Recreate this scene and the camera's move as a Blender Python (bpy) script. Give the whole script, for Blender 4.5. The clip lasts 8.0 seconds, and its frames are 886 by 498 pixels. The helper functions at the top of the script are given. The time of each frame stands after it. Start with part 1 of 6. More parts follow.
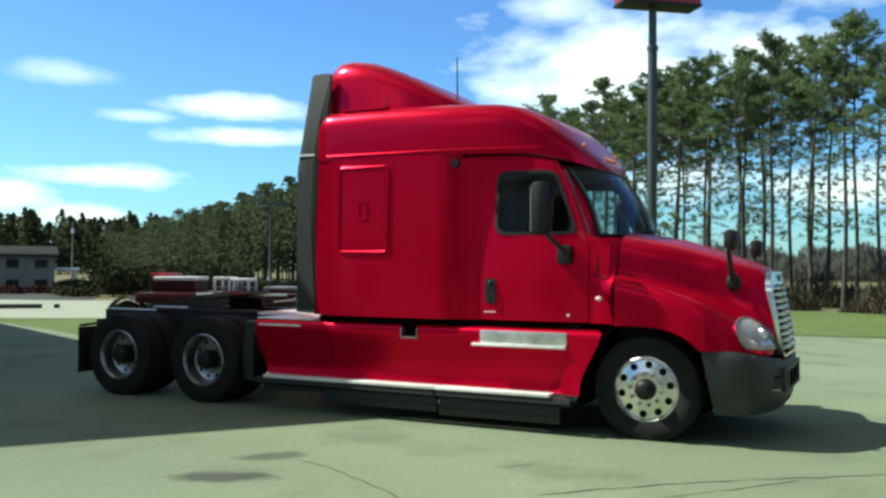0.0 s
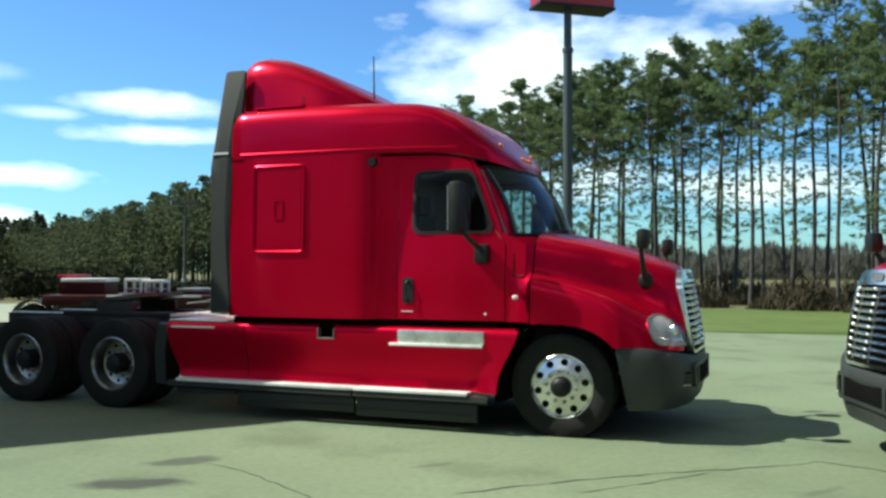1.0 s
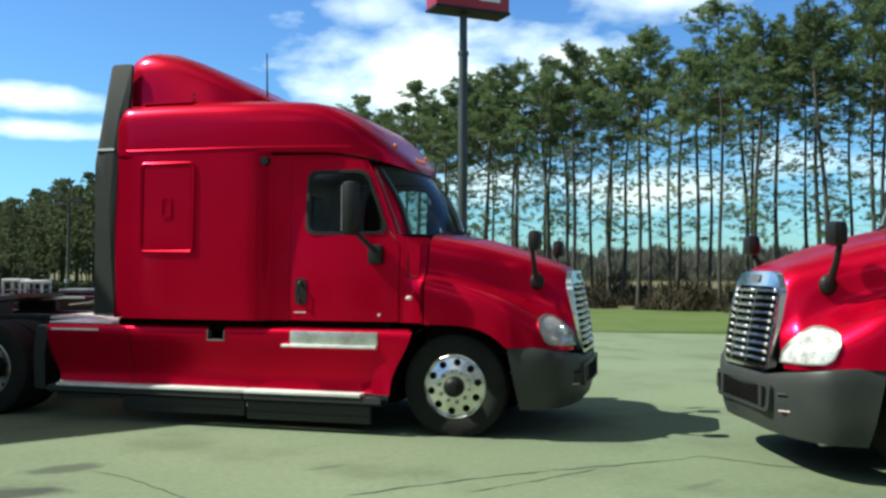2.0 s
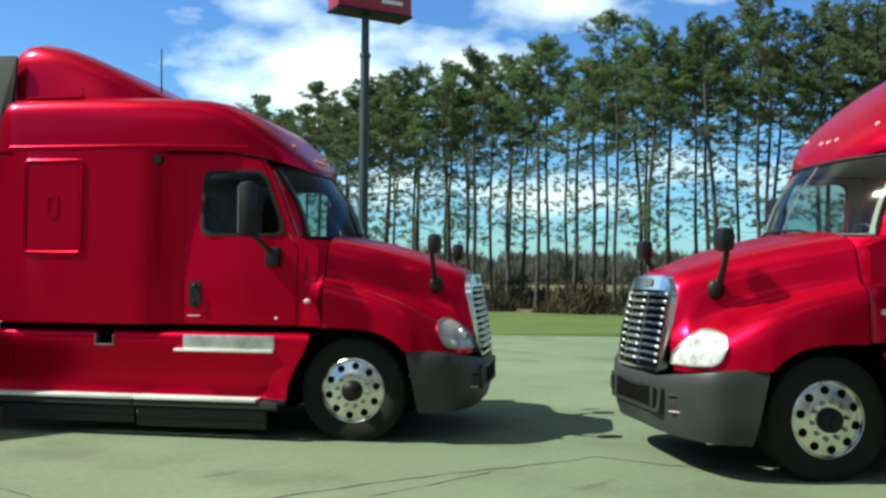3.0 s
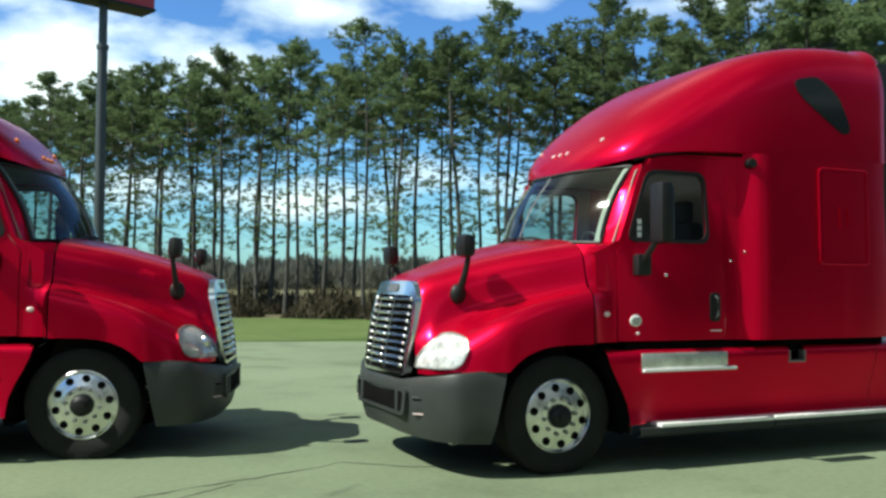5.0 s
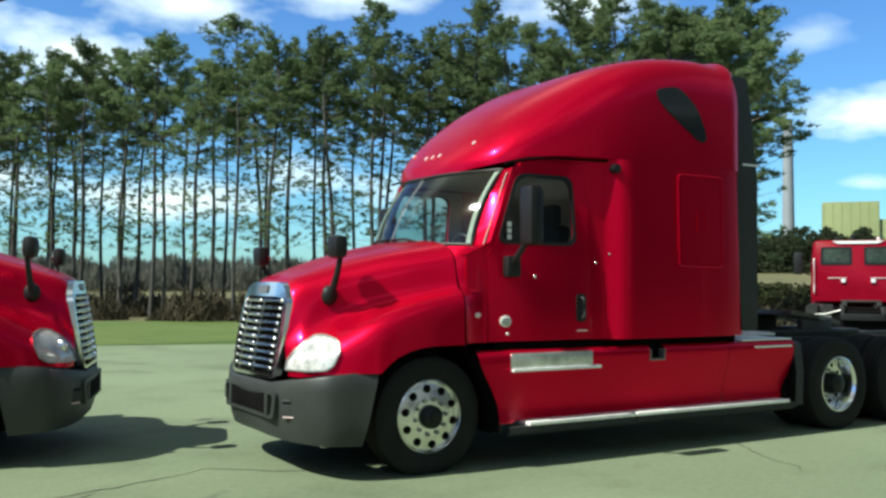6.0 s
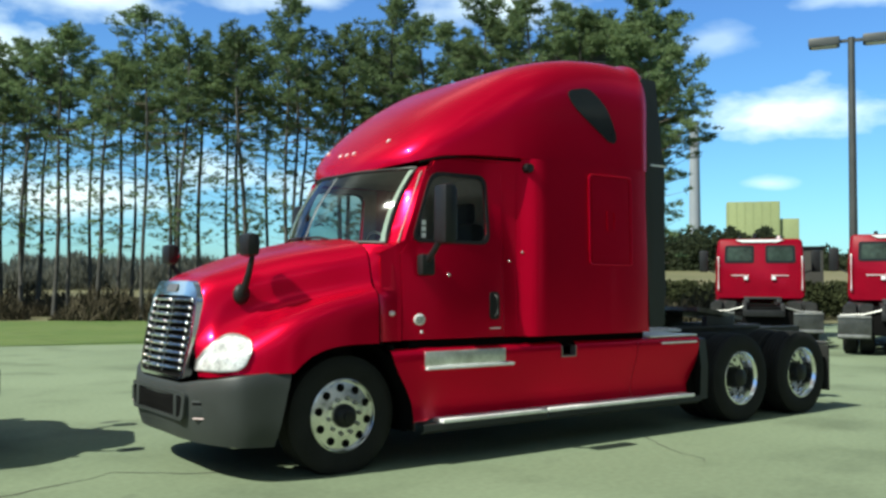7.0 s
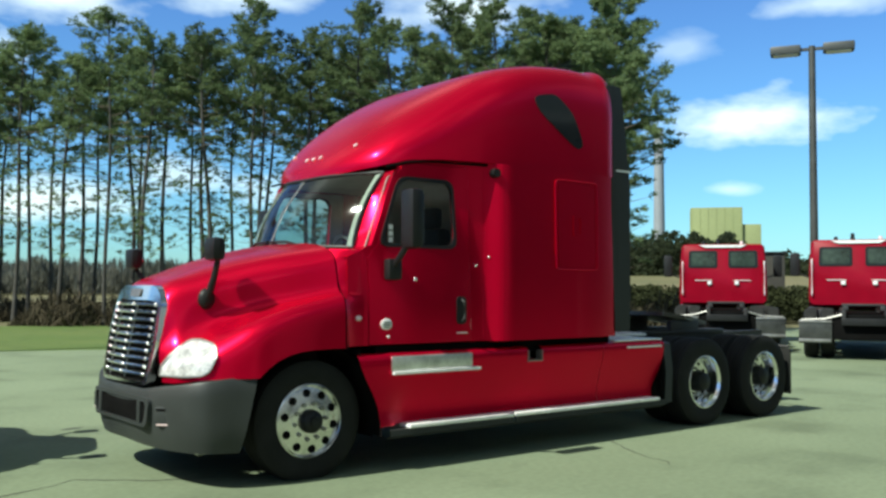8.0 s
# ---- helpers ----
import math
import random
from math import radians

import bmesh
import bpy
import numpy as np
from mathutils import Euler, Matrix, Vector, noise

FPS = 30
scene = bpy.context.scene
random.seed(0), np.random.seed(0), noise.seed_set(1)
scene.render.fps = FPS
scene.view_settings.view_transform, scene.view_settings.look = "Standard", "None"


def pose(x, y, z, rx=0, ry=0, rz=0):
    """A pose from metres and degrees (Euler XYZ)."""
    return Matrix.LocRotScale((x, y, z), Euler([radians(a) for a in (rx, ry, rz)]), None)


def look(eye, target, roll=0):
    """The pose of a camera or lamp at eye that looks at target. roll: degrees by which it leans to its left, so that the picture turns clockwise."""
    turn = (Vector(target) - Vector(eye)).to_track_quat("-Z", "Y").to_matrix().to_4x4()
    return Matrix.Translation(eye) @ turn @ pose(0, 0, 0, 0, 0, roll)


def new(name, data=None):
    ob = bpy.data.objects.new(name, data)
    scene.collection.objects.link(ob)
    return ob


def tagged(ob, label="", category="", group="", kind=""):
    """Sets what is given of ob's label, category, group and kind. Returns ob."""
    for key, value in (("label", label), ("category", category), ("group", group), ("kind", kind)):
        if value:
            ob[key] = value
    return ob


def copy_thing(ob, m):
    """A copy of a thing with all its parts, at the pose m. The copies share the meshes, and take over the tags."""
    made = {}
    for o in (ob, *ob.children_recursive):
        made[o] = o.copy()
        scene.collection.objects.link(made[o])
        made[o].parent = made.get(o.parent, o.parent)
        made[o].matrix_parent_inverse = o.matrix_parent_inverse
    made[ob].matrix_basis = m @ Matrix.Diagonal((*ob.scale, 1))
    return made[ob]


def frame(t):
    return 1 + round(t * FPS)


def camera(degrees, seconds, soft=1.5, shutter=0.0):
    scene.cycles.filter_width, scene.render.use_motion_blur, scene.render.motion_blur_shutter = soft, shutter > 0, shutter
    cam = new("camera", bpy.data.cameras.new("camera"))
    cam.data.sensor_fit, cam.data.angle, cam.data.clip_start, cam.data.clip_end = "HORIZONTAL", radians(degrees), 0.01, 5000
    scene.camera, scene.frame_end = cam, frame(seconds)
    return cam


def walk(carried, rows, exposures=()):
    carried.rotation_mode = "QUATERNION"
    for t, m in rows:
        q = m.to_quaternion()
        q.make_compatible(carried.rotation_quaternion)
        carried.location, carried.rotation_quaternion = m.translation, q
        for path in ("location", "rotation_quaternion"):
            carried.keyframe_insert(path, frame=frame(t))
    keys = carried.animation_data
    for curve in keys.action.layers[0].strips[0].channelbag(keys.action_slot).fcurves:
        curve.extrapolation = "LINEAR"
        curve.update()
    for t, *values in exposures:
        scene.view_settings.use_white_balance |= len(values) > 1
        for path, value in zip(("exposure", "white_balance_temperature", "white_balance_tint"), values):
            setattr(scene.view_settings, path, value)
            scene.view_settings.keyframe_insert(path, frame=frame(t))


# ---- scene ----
cam = camera(51.30, 8.0, soft=2.7)
PATH = [
    (0, pose(0.0000, 0.0000, 1.5362, 91.305, -0.426, 0.000)),
    (0.5, pose(0.0085, 0.0158, 1.5334, 91.302, -0.183, -2.280)),
    (1, pose(0.0182, 0.0239, 1.5310, 91.333, -0.116, -5.020)),
    (1.5, pose(0.0266, 0.0216, 1.5278, 91.341, -0.196, -7.773)),
    (1.7, pose(0.0298, 0.0227, 1.5279, 91.345, -0.220, -9.350)),
    (2.8, pose(0.0501, 0.0502, 1.5292, 91.655, -0.440, -16.309)),
    (3, pose(0.0550, 0.0554, 1.5293, 91.645, -0.524, -17.649)),
    (3.5, pose(0.0679, 0.0670, 1.5298, 91.742, -0.480, -21.151)),
    (4, pose(0.0780, 0.0841, 1.5321, 91.842, -0.474, -24.685)),
    (4.5, pose(0.0906, 0.0937, 1.5324, 91.901, -0.412, -29.534)),
    (4.7, pose(0.0953, 0.0955, 1.5324, 91.930, -0.440, -30.954)),
    (5.8, pose(0.1148, 0.0989, 1.5316, 92.330, -0.260, -39.351)),
    (6, pose(0.1181, 0.0989, 1.5316, 92.219, -0.380, -40.911)),
    (6.5, pose(0.1239, 0.0963, 1.5351, 92.129, -0.291, -43.980)),
    (7, pose(0.1234, 0.0930, 1.5365, 92.106, -0.271, -46.174)),
    (7.5, pose(0.1211, 0.0923, 1.5368, 92.379, -0.347, -47.451)),
    (8, pose(0.1216, 0.0980, 1.5351, 92.413, -0.281, -48.257)),
]
walk(cam, PATH, exposures=[(0.0, 0.64, 6500, 4), (1.5, 0.60, 6500, 4), (3.5, 0.54, 6500, 4), (4.5, 0.55, 6500, 4), (6.5, 0.59, 6500, 4), (8.0, 0.54, 6500, 4)])

# ---- light ----
SUN_AZ, SUN_EL = radians(-79.5), radians(47.0)      # azimuth from +y towards +x
to_sun = Vector((math.sin(SUN_AZ) * math.cos(SUN_EL), math.cos(SUN_AZ) * math.cos(SUN_EL), math.sin(SUN_EL)))
sun_data = bpy.data.lights.new("sun", "SUN")
sun_data.energy, sun_data.angle, sun_data.color = 5.0, radians(0.53), (0.97, 0.96, 0.86)
sun = new("sun", sun_data)
sun.matrix_world = look(to_sun * 200, (0, 0, 0))

# clouds: azimuth, elevation, half width, half height in degrees, density
CLOUDS = [
    (-12.6, 9.7, 4.9, 0.95, 1.0), (-12.6, 8.0, 5.2, 0.7, 1.0), (-20.2, 5.3, 5.3, 0.75, 1.0),
    (-18.4, 8.9, 2.6, 0.45, 0.5), (-25.0, 4.1, 2.6, 1.1, 1.0), (-21.7, 2.8, 4.6, 0.9, 0.9),
    (-23.0, 11.0, 3.8, 0.8, 0.4), (9.5, 11.8, 8.2, 4.6, 1.0), (18.6, 13.0, 4.6, 2.0, 1.0),
    (6.8, 15.8, 3.2, 1.6, 0.7),
]
CLOUDS += [
    (24.8, 16.6, 5.6, 1.9, 0.8), (34.5, 17.4, 6.0, 1.3, 0.7),
    (67.0, 10.1, 5.6, 1.5, 1.0), (65.7, 5.9, 1.9, 0.5, 0.45), (63.0, 14.2, 2.4, 1.2, 0.3),
    (71.0, 16.2, 4.6, 0.8, 0.5), (24.0, 5.0, 6.0, 1.6, 0.8), (14.5, 5.5, 5.0, 1.6, 0.6), (41.0, 5.6, 6.0, 1.5, 0.7), (31.6, 6.6, 3.2, 1.5, 0.6),
    (50.0, 17.0, 6.0, 1.8, 0.7),
]
world = bpy.data.worlds.new("sky")
scene.world = world
world.use_nodes = True


def build_sky():
    nt = world.node_tree
    nt.nodes.clear()
    N, L = nt.nodes.new, nt.links.new

    def math_node(op, a, b=None, c=None, clamp=False):
        n = N("ShaderNodeMath")
        n.operation, n.use_clamp = op, clamp
        for i, v in enumerate((a, b, c)):
            if v is None:
                continue
            if isinstance(v, (int, float)):
                n.inputs[i].default_value = v
            else:
                L(v, n.inputs[i])
        return n.outputs[0]

    sky = N("ShaderNodeTexSky")
    sky.sky_type, sky.sun_disc = "NISHITA", False
    sky.sun_elevation, sky.sun_rotation = SUN_EL, SUN_AZ
    sky.air_density, sky.dust_density, sky.ozone_density = 1.0, 0.6, 2.5
    co = N("ShaderNodeTexCoord")
    sep = N("ShaderNodeSeparateXYZ")
    L(co.outputs["Generated"], sep.inputs[0])
    x, y, z = sep.outputs
    az = math_node("MULTIPLY", math_node("ARCTAN2", x, y), 57.29578)
    el = math_node("MULTIPLY", math_node("ARCSINE", z), 57.29578)
    stretch = N("ShaderNodeCombineXYZ")
    L(math_node("MULTIPLY", az, 0.16), stretch.inputs[0])
    L(math_node("MULTIPLY", el, 0.34), stretch.inputs[1])
    puff = N("ShaderNodeTexNoise")
    puff.inputs["Scale"].default_value, puff.inputs["Detail"].default_value = 1.5, 5.0
    puff.inputs["Roughness"].default_value = 0.52
    L(stretch.outputs[0], puff.inputs["Vector"])
    rough = math_node("MULTIPLY_ADD", puff.outputs["Fac"], 1.7, -0.85)
    total = None
    for a, e, w, h, d in CLOUDS:
        u = math_node("MULTIPLY_ADD", az, 1 / w, -a / w)
        v = math_node("MULTIPLY_ADD", el, 1 / h, -e / h)
        r = math_node("SQRT", math_node("ADD", math_node("MULTIPLY", u, u), math_node("MULTIPLY", v, v)))
        g = math_node("MULTIPLY", math_node("MULTIPLY_ADD", math_node("SUBTRACT", rough, r), 1.15, 1.2, clamp=True), d)
        total = g if total is None else math_node("MAXIMUM", total, g)
    # scattered cloud over the rest of the sky
    wide = N("ShaderNodeTexNoise")
    wide.inputs["Scale"].default_value, wide.inputs["Detail"].default_value = 2.2, 8.0
    L(co.outputs["Generated"], wide.inputs["Vector"])
    high = math_node("MULTIPLY_ADD", el, 0.1, -2.2, clamp=True)
    behind = math_node("MULTIPLY_ADD", math_node("ABSOLUTE", math_node("ADD", az, -23.0)), 0.05, -3.2, clamp=True)
    field = math_node("MULTIPLY", math_node("MULTIPLY_ADD", wide.outputs["Fac"], 6.0, -3.2, clamp=True), math_node("MAXIMUM", high, behind))
    total = math_node("MAXIMUM", total, math_node("MULTIPLY", field, 0.7))
    tint = N("ShaderNodeMix")
    tint.data_type, tint.blend_type = "RGBA", "MULTIPLY"
    tint.inputs["Factor"].default_value = 1.0
    L(sky.outputs[0], tint.inputs["A"])
    shade = N("ShaderNodeMix")
    shade.data_type = "RGBA"
    shade.inputs["A"].default_value, shade.inputs["B"].default_value = (0.64, 1.12, 1.36, 1), (0.60, 0.95, 1.42, 1)
    L(math_node("MULTIPLY_ADD", el, 1 / 16.0, -2 / 16.0, clamp=True), shade.inputs["Factor"])
    upper = N("ShaderNodeMix")
    upper.data_type = "RGBA"
    L(shade.outputs["Result"], upper.inputs["A"])
    upper.inputs["B"].default_value = (1.10, 0.88, 0.58, 1)
    L(math_node("MULTIPLY_ADD", el, 1 / 22.0, -20 / 22.0, clamp=True), upper.inputs["Factor"])
    L(upper.outputs["Result"], tint.inputs["B"])
    mix = N("ShaderNodeMix")
    mix.data_type = "RGBA"
    L(total, mix.inputs["Factor"])
    L(tint.outputs["Result"], mix.inputs["A"])
    mix.inputs["B"].default_value = (10.4, 11.8, 11.6, 1)
    bg = N("ShaderNodeBackground")
    bg.inputs["Strength"].default_value = 0.086
    L(mix.outputs["Result"], bg.inputs["Color"])
    out = N("ShaderNodeOutputWorld")
    L(bg.outputs[0], out.inputs[0])


build_sky()

# ---- materials ----
def material(name, color, rough=0.6, metal=0.0, vary=0.15, scale=2.0, fine=40.0, bump=0.0, coat=0.0, other=None, per_object=0.0, spec=0.5):
    """A surface with patches (scale) and grain (fine) in colour and gloss."""
    m = bpy.data.materials.new(name)
    m.use_nodes = True
    nt = m.node_tree
    N, L = nt.nodes.new, nt.links.new
    b = nt.nodes["Principled BSDF"]
    b.inputs["Metallic"].default_value = metal
    b.inputs["Coat Weight"].default_value = coat
    b.inputs["Specular IOR Level"].default_value = spec
    b.inputs["Coat Roughness"].default_value = 0.04
    co = N("ShaderNodeTexCoord")
    big, small = N("ShaderNodeTexNoise"), N("ShaderNodeTexNoise")
    big.inputs["Scale"].default_value, big.inputs["Detail"].default_value = scale, 5
    small.inputs["Scale"].default_value, small.inputs["Detail"].default_value = fine, 3
    L(co.outputs["Object"], big.inputs["Vector"])
    L(co.outputs["Object"], small.inputs["Vector"])
    add = N("ShaderNodeMath")
    add.operation = "MULTIPLY_ADD"
    L(small.outputs["Fac"], add.inputs[0])
    add.inputs[1].default_value = 0.45
    L(big.outputs["Fac"], add.inputs[2])
    ramp = N("ShaderNodeValToRGB")
    c = Vector(color)
    dark = other if other else tuple(c * (1 - vary))
    ramp.color_ramp.elements[0].position, ramp.color_ramp.elements[1].position = 0.5, 0.95
    ramp.color_ramp.elements[0].color = (*dark, 1)
    ramp.color_ramp.elements[1].color = (*(color if other else tuple(min(1, v) for v in c * (1 + vary * 0.6))), 1)
    L(add.outputs[0], ramp.inputs["Fac"])
    base = ramp.outputs["Color"]
    if per_object:
        info, hsv = N("ShaderNodeObjectInfo"), N("ShaderNodeHueSaturation")
        sc = N("ShaderNodeMath")
        sc.operation = "MULTIPLY_ADD"
        L(info.outputs["Random"], sc.inputs[0])
        sc.inputs[1].default_value, sc.inputs[2].default_value = per_object, 1 - per_object / 2
        L(sc.outputs[0], hsv.inputs["Value"])
        L(base, hsv.inputs["Color"])
        base = hsv.outputs[0]
    L(base, b.inputs["Base Color"])
    rr = N("ShaderNodeMath")
    rr.operation, rr.use_clamp = "MULTIPLY_ADD", True
    L(big.outputs["Fac"], rr.inputs[0])
    rr.inputs[1].default_value, rr.inputs[2].default_value = 0.3 * rough, 0.85 * rough
    L(rr.outputs[0], b.inputs["Roughness"])
    if bump:
        bp = N("ShaderNodeBump")
        bp.inputs["Strength"].default_value, bp.inputs["Distance"].default_value = 0.5, bump
        L(add.outputs[0], bp.inputs["Height"])
        L(bp.outputs[0], b.inputs["Normal"])
    return m


def glass(name, tint, gloss_ior=1.5):
    m = bpy.data.materials.new(name)
    m.use_nodes = True
    nt = m.node_tree
    nt.nodes.clear()
    N, L = nt.nodes.new, nt.links.new
    clear, shine, mix, fr, out = N("ShaderNodeBsdfTransparent"), N("ShaderNodeBsdfGlossy"), N("ShaderNodeMixShader"), N("ShaderNodeFresnel"), N("ShaderNodeOutputMaterial")
    clear.inputs[0].default_value = (*tint, 1)
    shine.inputs["Roughness"].default_value = 0.05
    fr.inputs[0].default_value = gloss_ior
    L(fr.outputs[0], mix.inputs[0])
    L(clear.outputs[0], mix.inputs[1])
    L(shine.outputs[0], mix.inputs[2])
    L(mix.outputs[0], out.inputs[0])
    return m


def leaf_material(name, light, dark, scale, fine, per_object=0.0, through_light=0.45, tone=0.4):
    """Foliage that lets part of the light through; each clump has its own tone."""
    m = material(name, light, rough=0.8, scale=scale, fine=fine, other=dark, per_object=per_object, spec=0.2)
    nt = m.node_tree
    N, L = nt.nodes.new, nt.links.new
    b, out = nt.nodes["Principled BSDF"], nt.nodes["Material Output"]
    src = b.inputs["Base Color"].links[0].from_socket
    geo, hsv, val = N("ShaderNodeNewGeometry"), N("ShaderNodeHueSaturation"), N("ShaderNodeMath")
    val.operation = "MULTIPLY_ADD"
    L(geo.outputs["Random Per Island"], val.inputs[0])
    val.inputs[1].default_value, val.inputs[2].default_value = tone, 1 - tone / 2
    L(val.outputs[0], hsv.inputs["Value"])
    L(src, hsv.inputs["Color"])
    L(hsv.outputs[0], b.inputs["Base Color"])
    tl, mix = N("ShaderNodeBsdfTranslucent"), N("ShaderNodeMixShader")
    L(hsv.outputs[0], tl.inputs["Color"])
    mix.inputs[0].default_value = through_light
    L(b.outputs[0], mix.inputs[1])
    L(tl.outputs[0], mix.inputs[2])
    L(mix.outputs[0], out.inputs[0])
    return m


def ground_material(name, a, b_, c, s1, s2, s3, rough=0.9, bump=0.01, stains=()):
    """Three colours mixed by two noises of different size; stains are (x, y, half length, half width, turn)."""
    m = bpy.data.materials.new(name)
    m.use_nodes = True
    nt = m.node_tree
    N, L = nt.nodes.new, nt.links.new
    bs = nt.nodes["Principled BSDF"]
    co = N("ShaderNodeTexCoord")

    def noise_at(s, d=6):
        n = N("ShaderNodeTexNoise")
        n.inputs["Scale"].default_value, n.inputs["Detail"].default_value = s, d
        L(co.outputs["Object"], n.inputs["Vector"])
        return n.outputs["Fac"]

    def mixed(f, p, q, lo, hi):
        mr = N("ShaderNodeMapRange")
        mr.inputs["From Min"].default_value, mr.inputs["From Max"].default_value = lo, hi
        L(f, mr.inputs["Value"])
        mx = N("ShaderNodeMix")
        mx.data_type = "RGBA"
        L(mr.outputs[0], mx.inputs["Factor"])
        for v, k in ((p, "A"), (q, "B")):
            if isinstance(v, tuple):
                mx.inputs[k].default_value = (*v, 1)
            else:
                L(v, mx.inputs[k])
        return mx.outputs["Result"]

    n1, n2, n3 = noise_at(s1), noise_at(s2), noise_at(s3, 9)
    col = mixed(n1, a, b_, 0.38, 0.64)
    col = mixed(n2, col, c, 0.52, 0.78)
    grain = N("ShaderNodeMix")
    grain.data_type, grain.blend_type = "RGBA", "MULTIPLY"
    grain.inputs["Factor"].default_value = 1.0
    L(col, grain.inputs["A"])
    mr = N("ShaderNodeMapRange")
    mr.inputs["From Min"].default_value, mr.inputs["From Max"].default_value = 0.25, 0.75
    mr.inputs["To Min"].default_value, mr.inputs["To Max"].default_value = 0.87, 1.10
    L(n3, mr.inputs["Value"])
    L(mr.outputs[0], grain.inputs["B"])
    col = grain.outputs["Result"]
    if stains:
        sep = N("ShaderNodeSeparateXYZ")
        L(co.outputs["Object"], sep.inputs[0])

        def mth(op, p, q=None, r=None, clamp=False):
            n = N("ShaderNodeMath")
            n.operation, n.use_clamp = op, clamp
            for i, v in enumerate((p, q, r)):
                if v is None:
                    continue
                if isinstance(v, (int, float)):
                    n.inputs[i].default_value = v
                else:
                    L(v, n.inputs[i])
            return n.outputs[0]
        wob = mth("MULTIPLY_ADD", noise_at(3.0), 1.4, -0.7)
        tot = None
        for sx, sy, w, h, turn, dark in stains:
            ct, st = math.cos(turn), math.sin(turn)
            dx, dy = mth("ADD", sep.outputs[0], -sx), mth("ADD", sep.outputs[1], -sy)
            u = mth("ADD", mth("MULTIPLY", dx, ct / w), mth("MULTIPLY", dy, st / w))
            v = mth("ADD", mth("MULTIPLY", dx, -st / h), mth("MULTIPLY", dy, ct / h))
            r = mth("SQRT", mth("ADD", mth("MULTIPLY", u, u), mth("MULTIPLY", v, v)))
            g = mth("MULTIPLY", mth("MULTIPLY_ADD", mth("SUBTRACT", wob, r), 2.2, 2.2, clamp=True), dark)
            tot = g if tot is None else mth("MAXIMUM", tot, g)
        mx = N("ShaderNodeMix")
        mx.data_type = "RGBA"
        L(tot, mx.inputs["Factor"])
        L(col, mx.inputs["A"])
        mx.inputs["B"].default_value = (0.045, 0.05, 0.045, 1)
        col = mx.outputs["Result"]
    L(col, bs.inputs["Base Color"])
    bs.inputs["Roughness"].default_value = rough
    bs.inputs["Specular IOR Level"].default_value = 0.25
    bp = N("ShaderNodeBump")
    bp.inputs["Strength"].default_value, bp.inputs["Distance"].default_value = 0.5, bump
    L(n3, bp.inputs["Height"])
    L(bp.outputs[0], bs.inputs["Normal"])
    return m


RED = material("red_truck_paint", (0.59, 0.0008, 0.029), rough=0.25, metal=0.66, vary=0.07, scale=1.2, fine=300, coat=0.07, spec=0.08)
# darker copy of the truck red, with the shade put into the colour
SHADED_RED = material("shaded_red_truck_paint", (0.21, 0.0012, 0.012), rough=0.35, vary=0.15, scale=2, fine=60, coat=0.10, spec=0.08)
BUMPER = material("dark_grey_moulded_plastic", (0.028, 0.033, 0.0325), rough=0.50, vary=0.2, scale=3, fine=200, bump=0.0008)
EXTENDER = material("charcoal_rubber_panel", (0.018, 0.021, 0.020), rough=0.65, vary=0.25, scale=2, fine=80)
BLACK = material("black_plastic", (0.010, 0.011, 0.0115), rough=0.5, vary=0.3, scale=6, fine=120, spec=0.3)
# near-black: the shade of gaps, holes and undersides is put into this colour
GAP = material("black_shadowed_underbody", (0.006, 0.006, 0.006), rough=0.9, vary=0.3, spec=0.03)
RUBBER = material("tyre_rubber", (0.016, 0.0168, 0.0158), rough=0.8, vary=0.35, scale=5, fine=90, bump=0.002, spec=0.2)
ALLOY = material("polished_aluminium", (0.78, 0.78, 0.77), rough=0.25, metal=1.0, vary=0.2, scale=8, fine=160)
CHROME = material("chrome", (0.80, 0.81, 0.81), rough=0.16, metal=1.0, vary=0.06, scale=6)
DARK_RIM = material("grey_steel_rim", (0.42, 0.42, 0.41), rough=0.30, metal=0.95, vary=0.4, scale=6, fine=90)
FLAP_STEEL = material("scuffed_flap_steel", (0.07, 0.075, 0.07), rough=0.42, metal=0.6, vary=0.4, scale=5, fine=40)
STEEL = material("dull_grey_steel", (0.32, 0.32, 0.31), rough=0.45, metal=0.8, vary=0.3, scale=6, fine=90)
STRIP = material("bright_step_aluminium", (0.88, 0.89, 0.87), rough=0.45, metal=0.25, vary=0.15, scale=9, fine=60)
STEP_PLATE = material("polished_step_plate", (0.66, 0.68, 0.67), rough=0.30, metal=0.75, vary=0.3, scale=7, fine=50)
FRAME_MAT = material("black_frame_paint_with_road_dust", (0.03, 0.03, 0.03), rough=0.55, vary=0.4, scale=4, fine=60, other=(0.012, 0.012, 0.012))
GREASE = material("greasy_fifth_wheel_steel", (0.10, 0.095, 0.085), rough=0.4, metal=0.6, vary=0.5, scale=5, fine=40)
# lighter copy of the grey lens colour, painted as sunlit for the tall truck
LENS_LIT = material("sunlit_headlight_inside", (0.52, 0.53, 0.53), rough=0.18, vary=0.45, scale=13, fine=60, coat=1.0)
LENS_GREY = material("grey_headlight_inside", (0.42, 0.43, 0.43), rough=0.15, vary=0.35, scale=9, coat=1.0)
PANE = glass("truck_window_glass", (0.56, 0.63, 0.60), 1.72)
SHIELD = glass("windshield_glass", (0.66, 0.77, 0.72), 1.55)
TRIM_LIGHT = material("pale_grey_pillar_lining", (0.36, 0.39, 0.35), rough=0.7, vary=0.3, scale=5)
INTERIOR = material("grey_cab_lining", (0.36, 0.35, 0.31), rough=0.8, vary=0.2, scale=5)
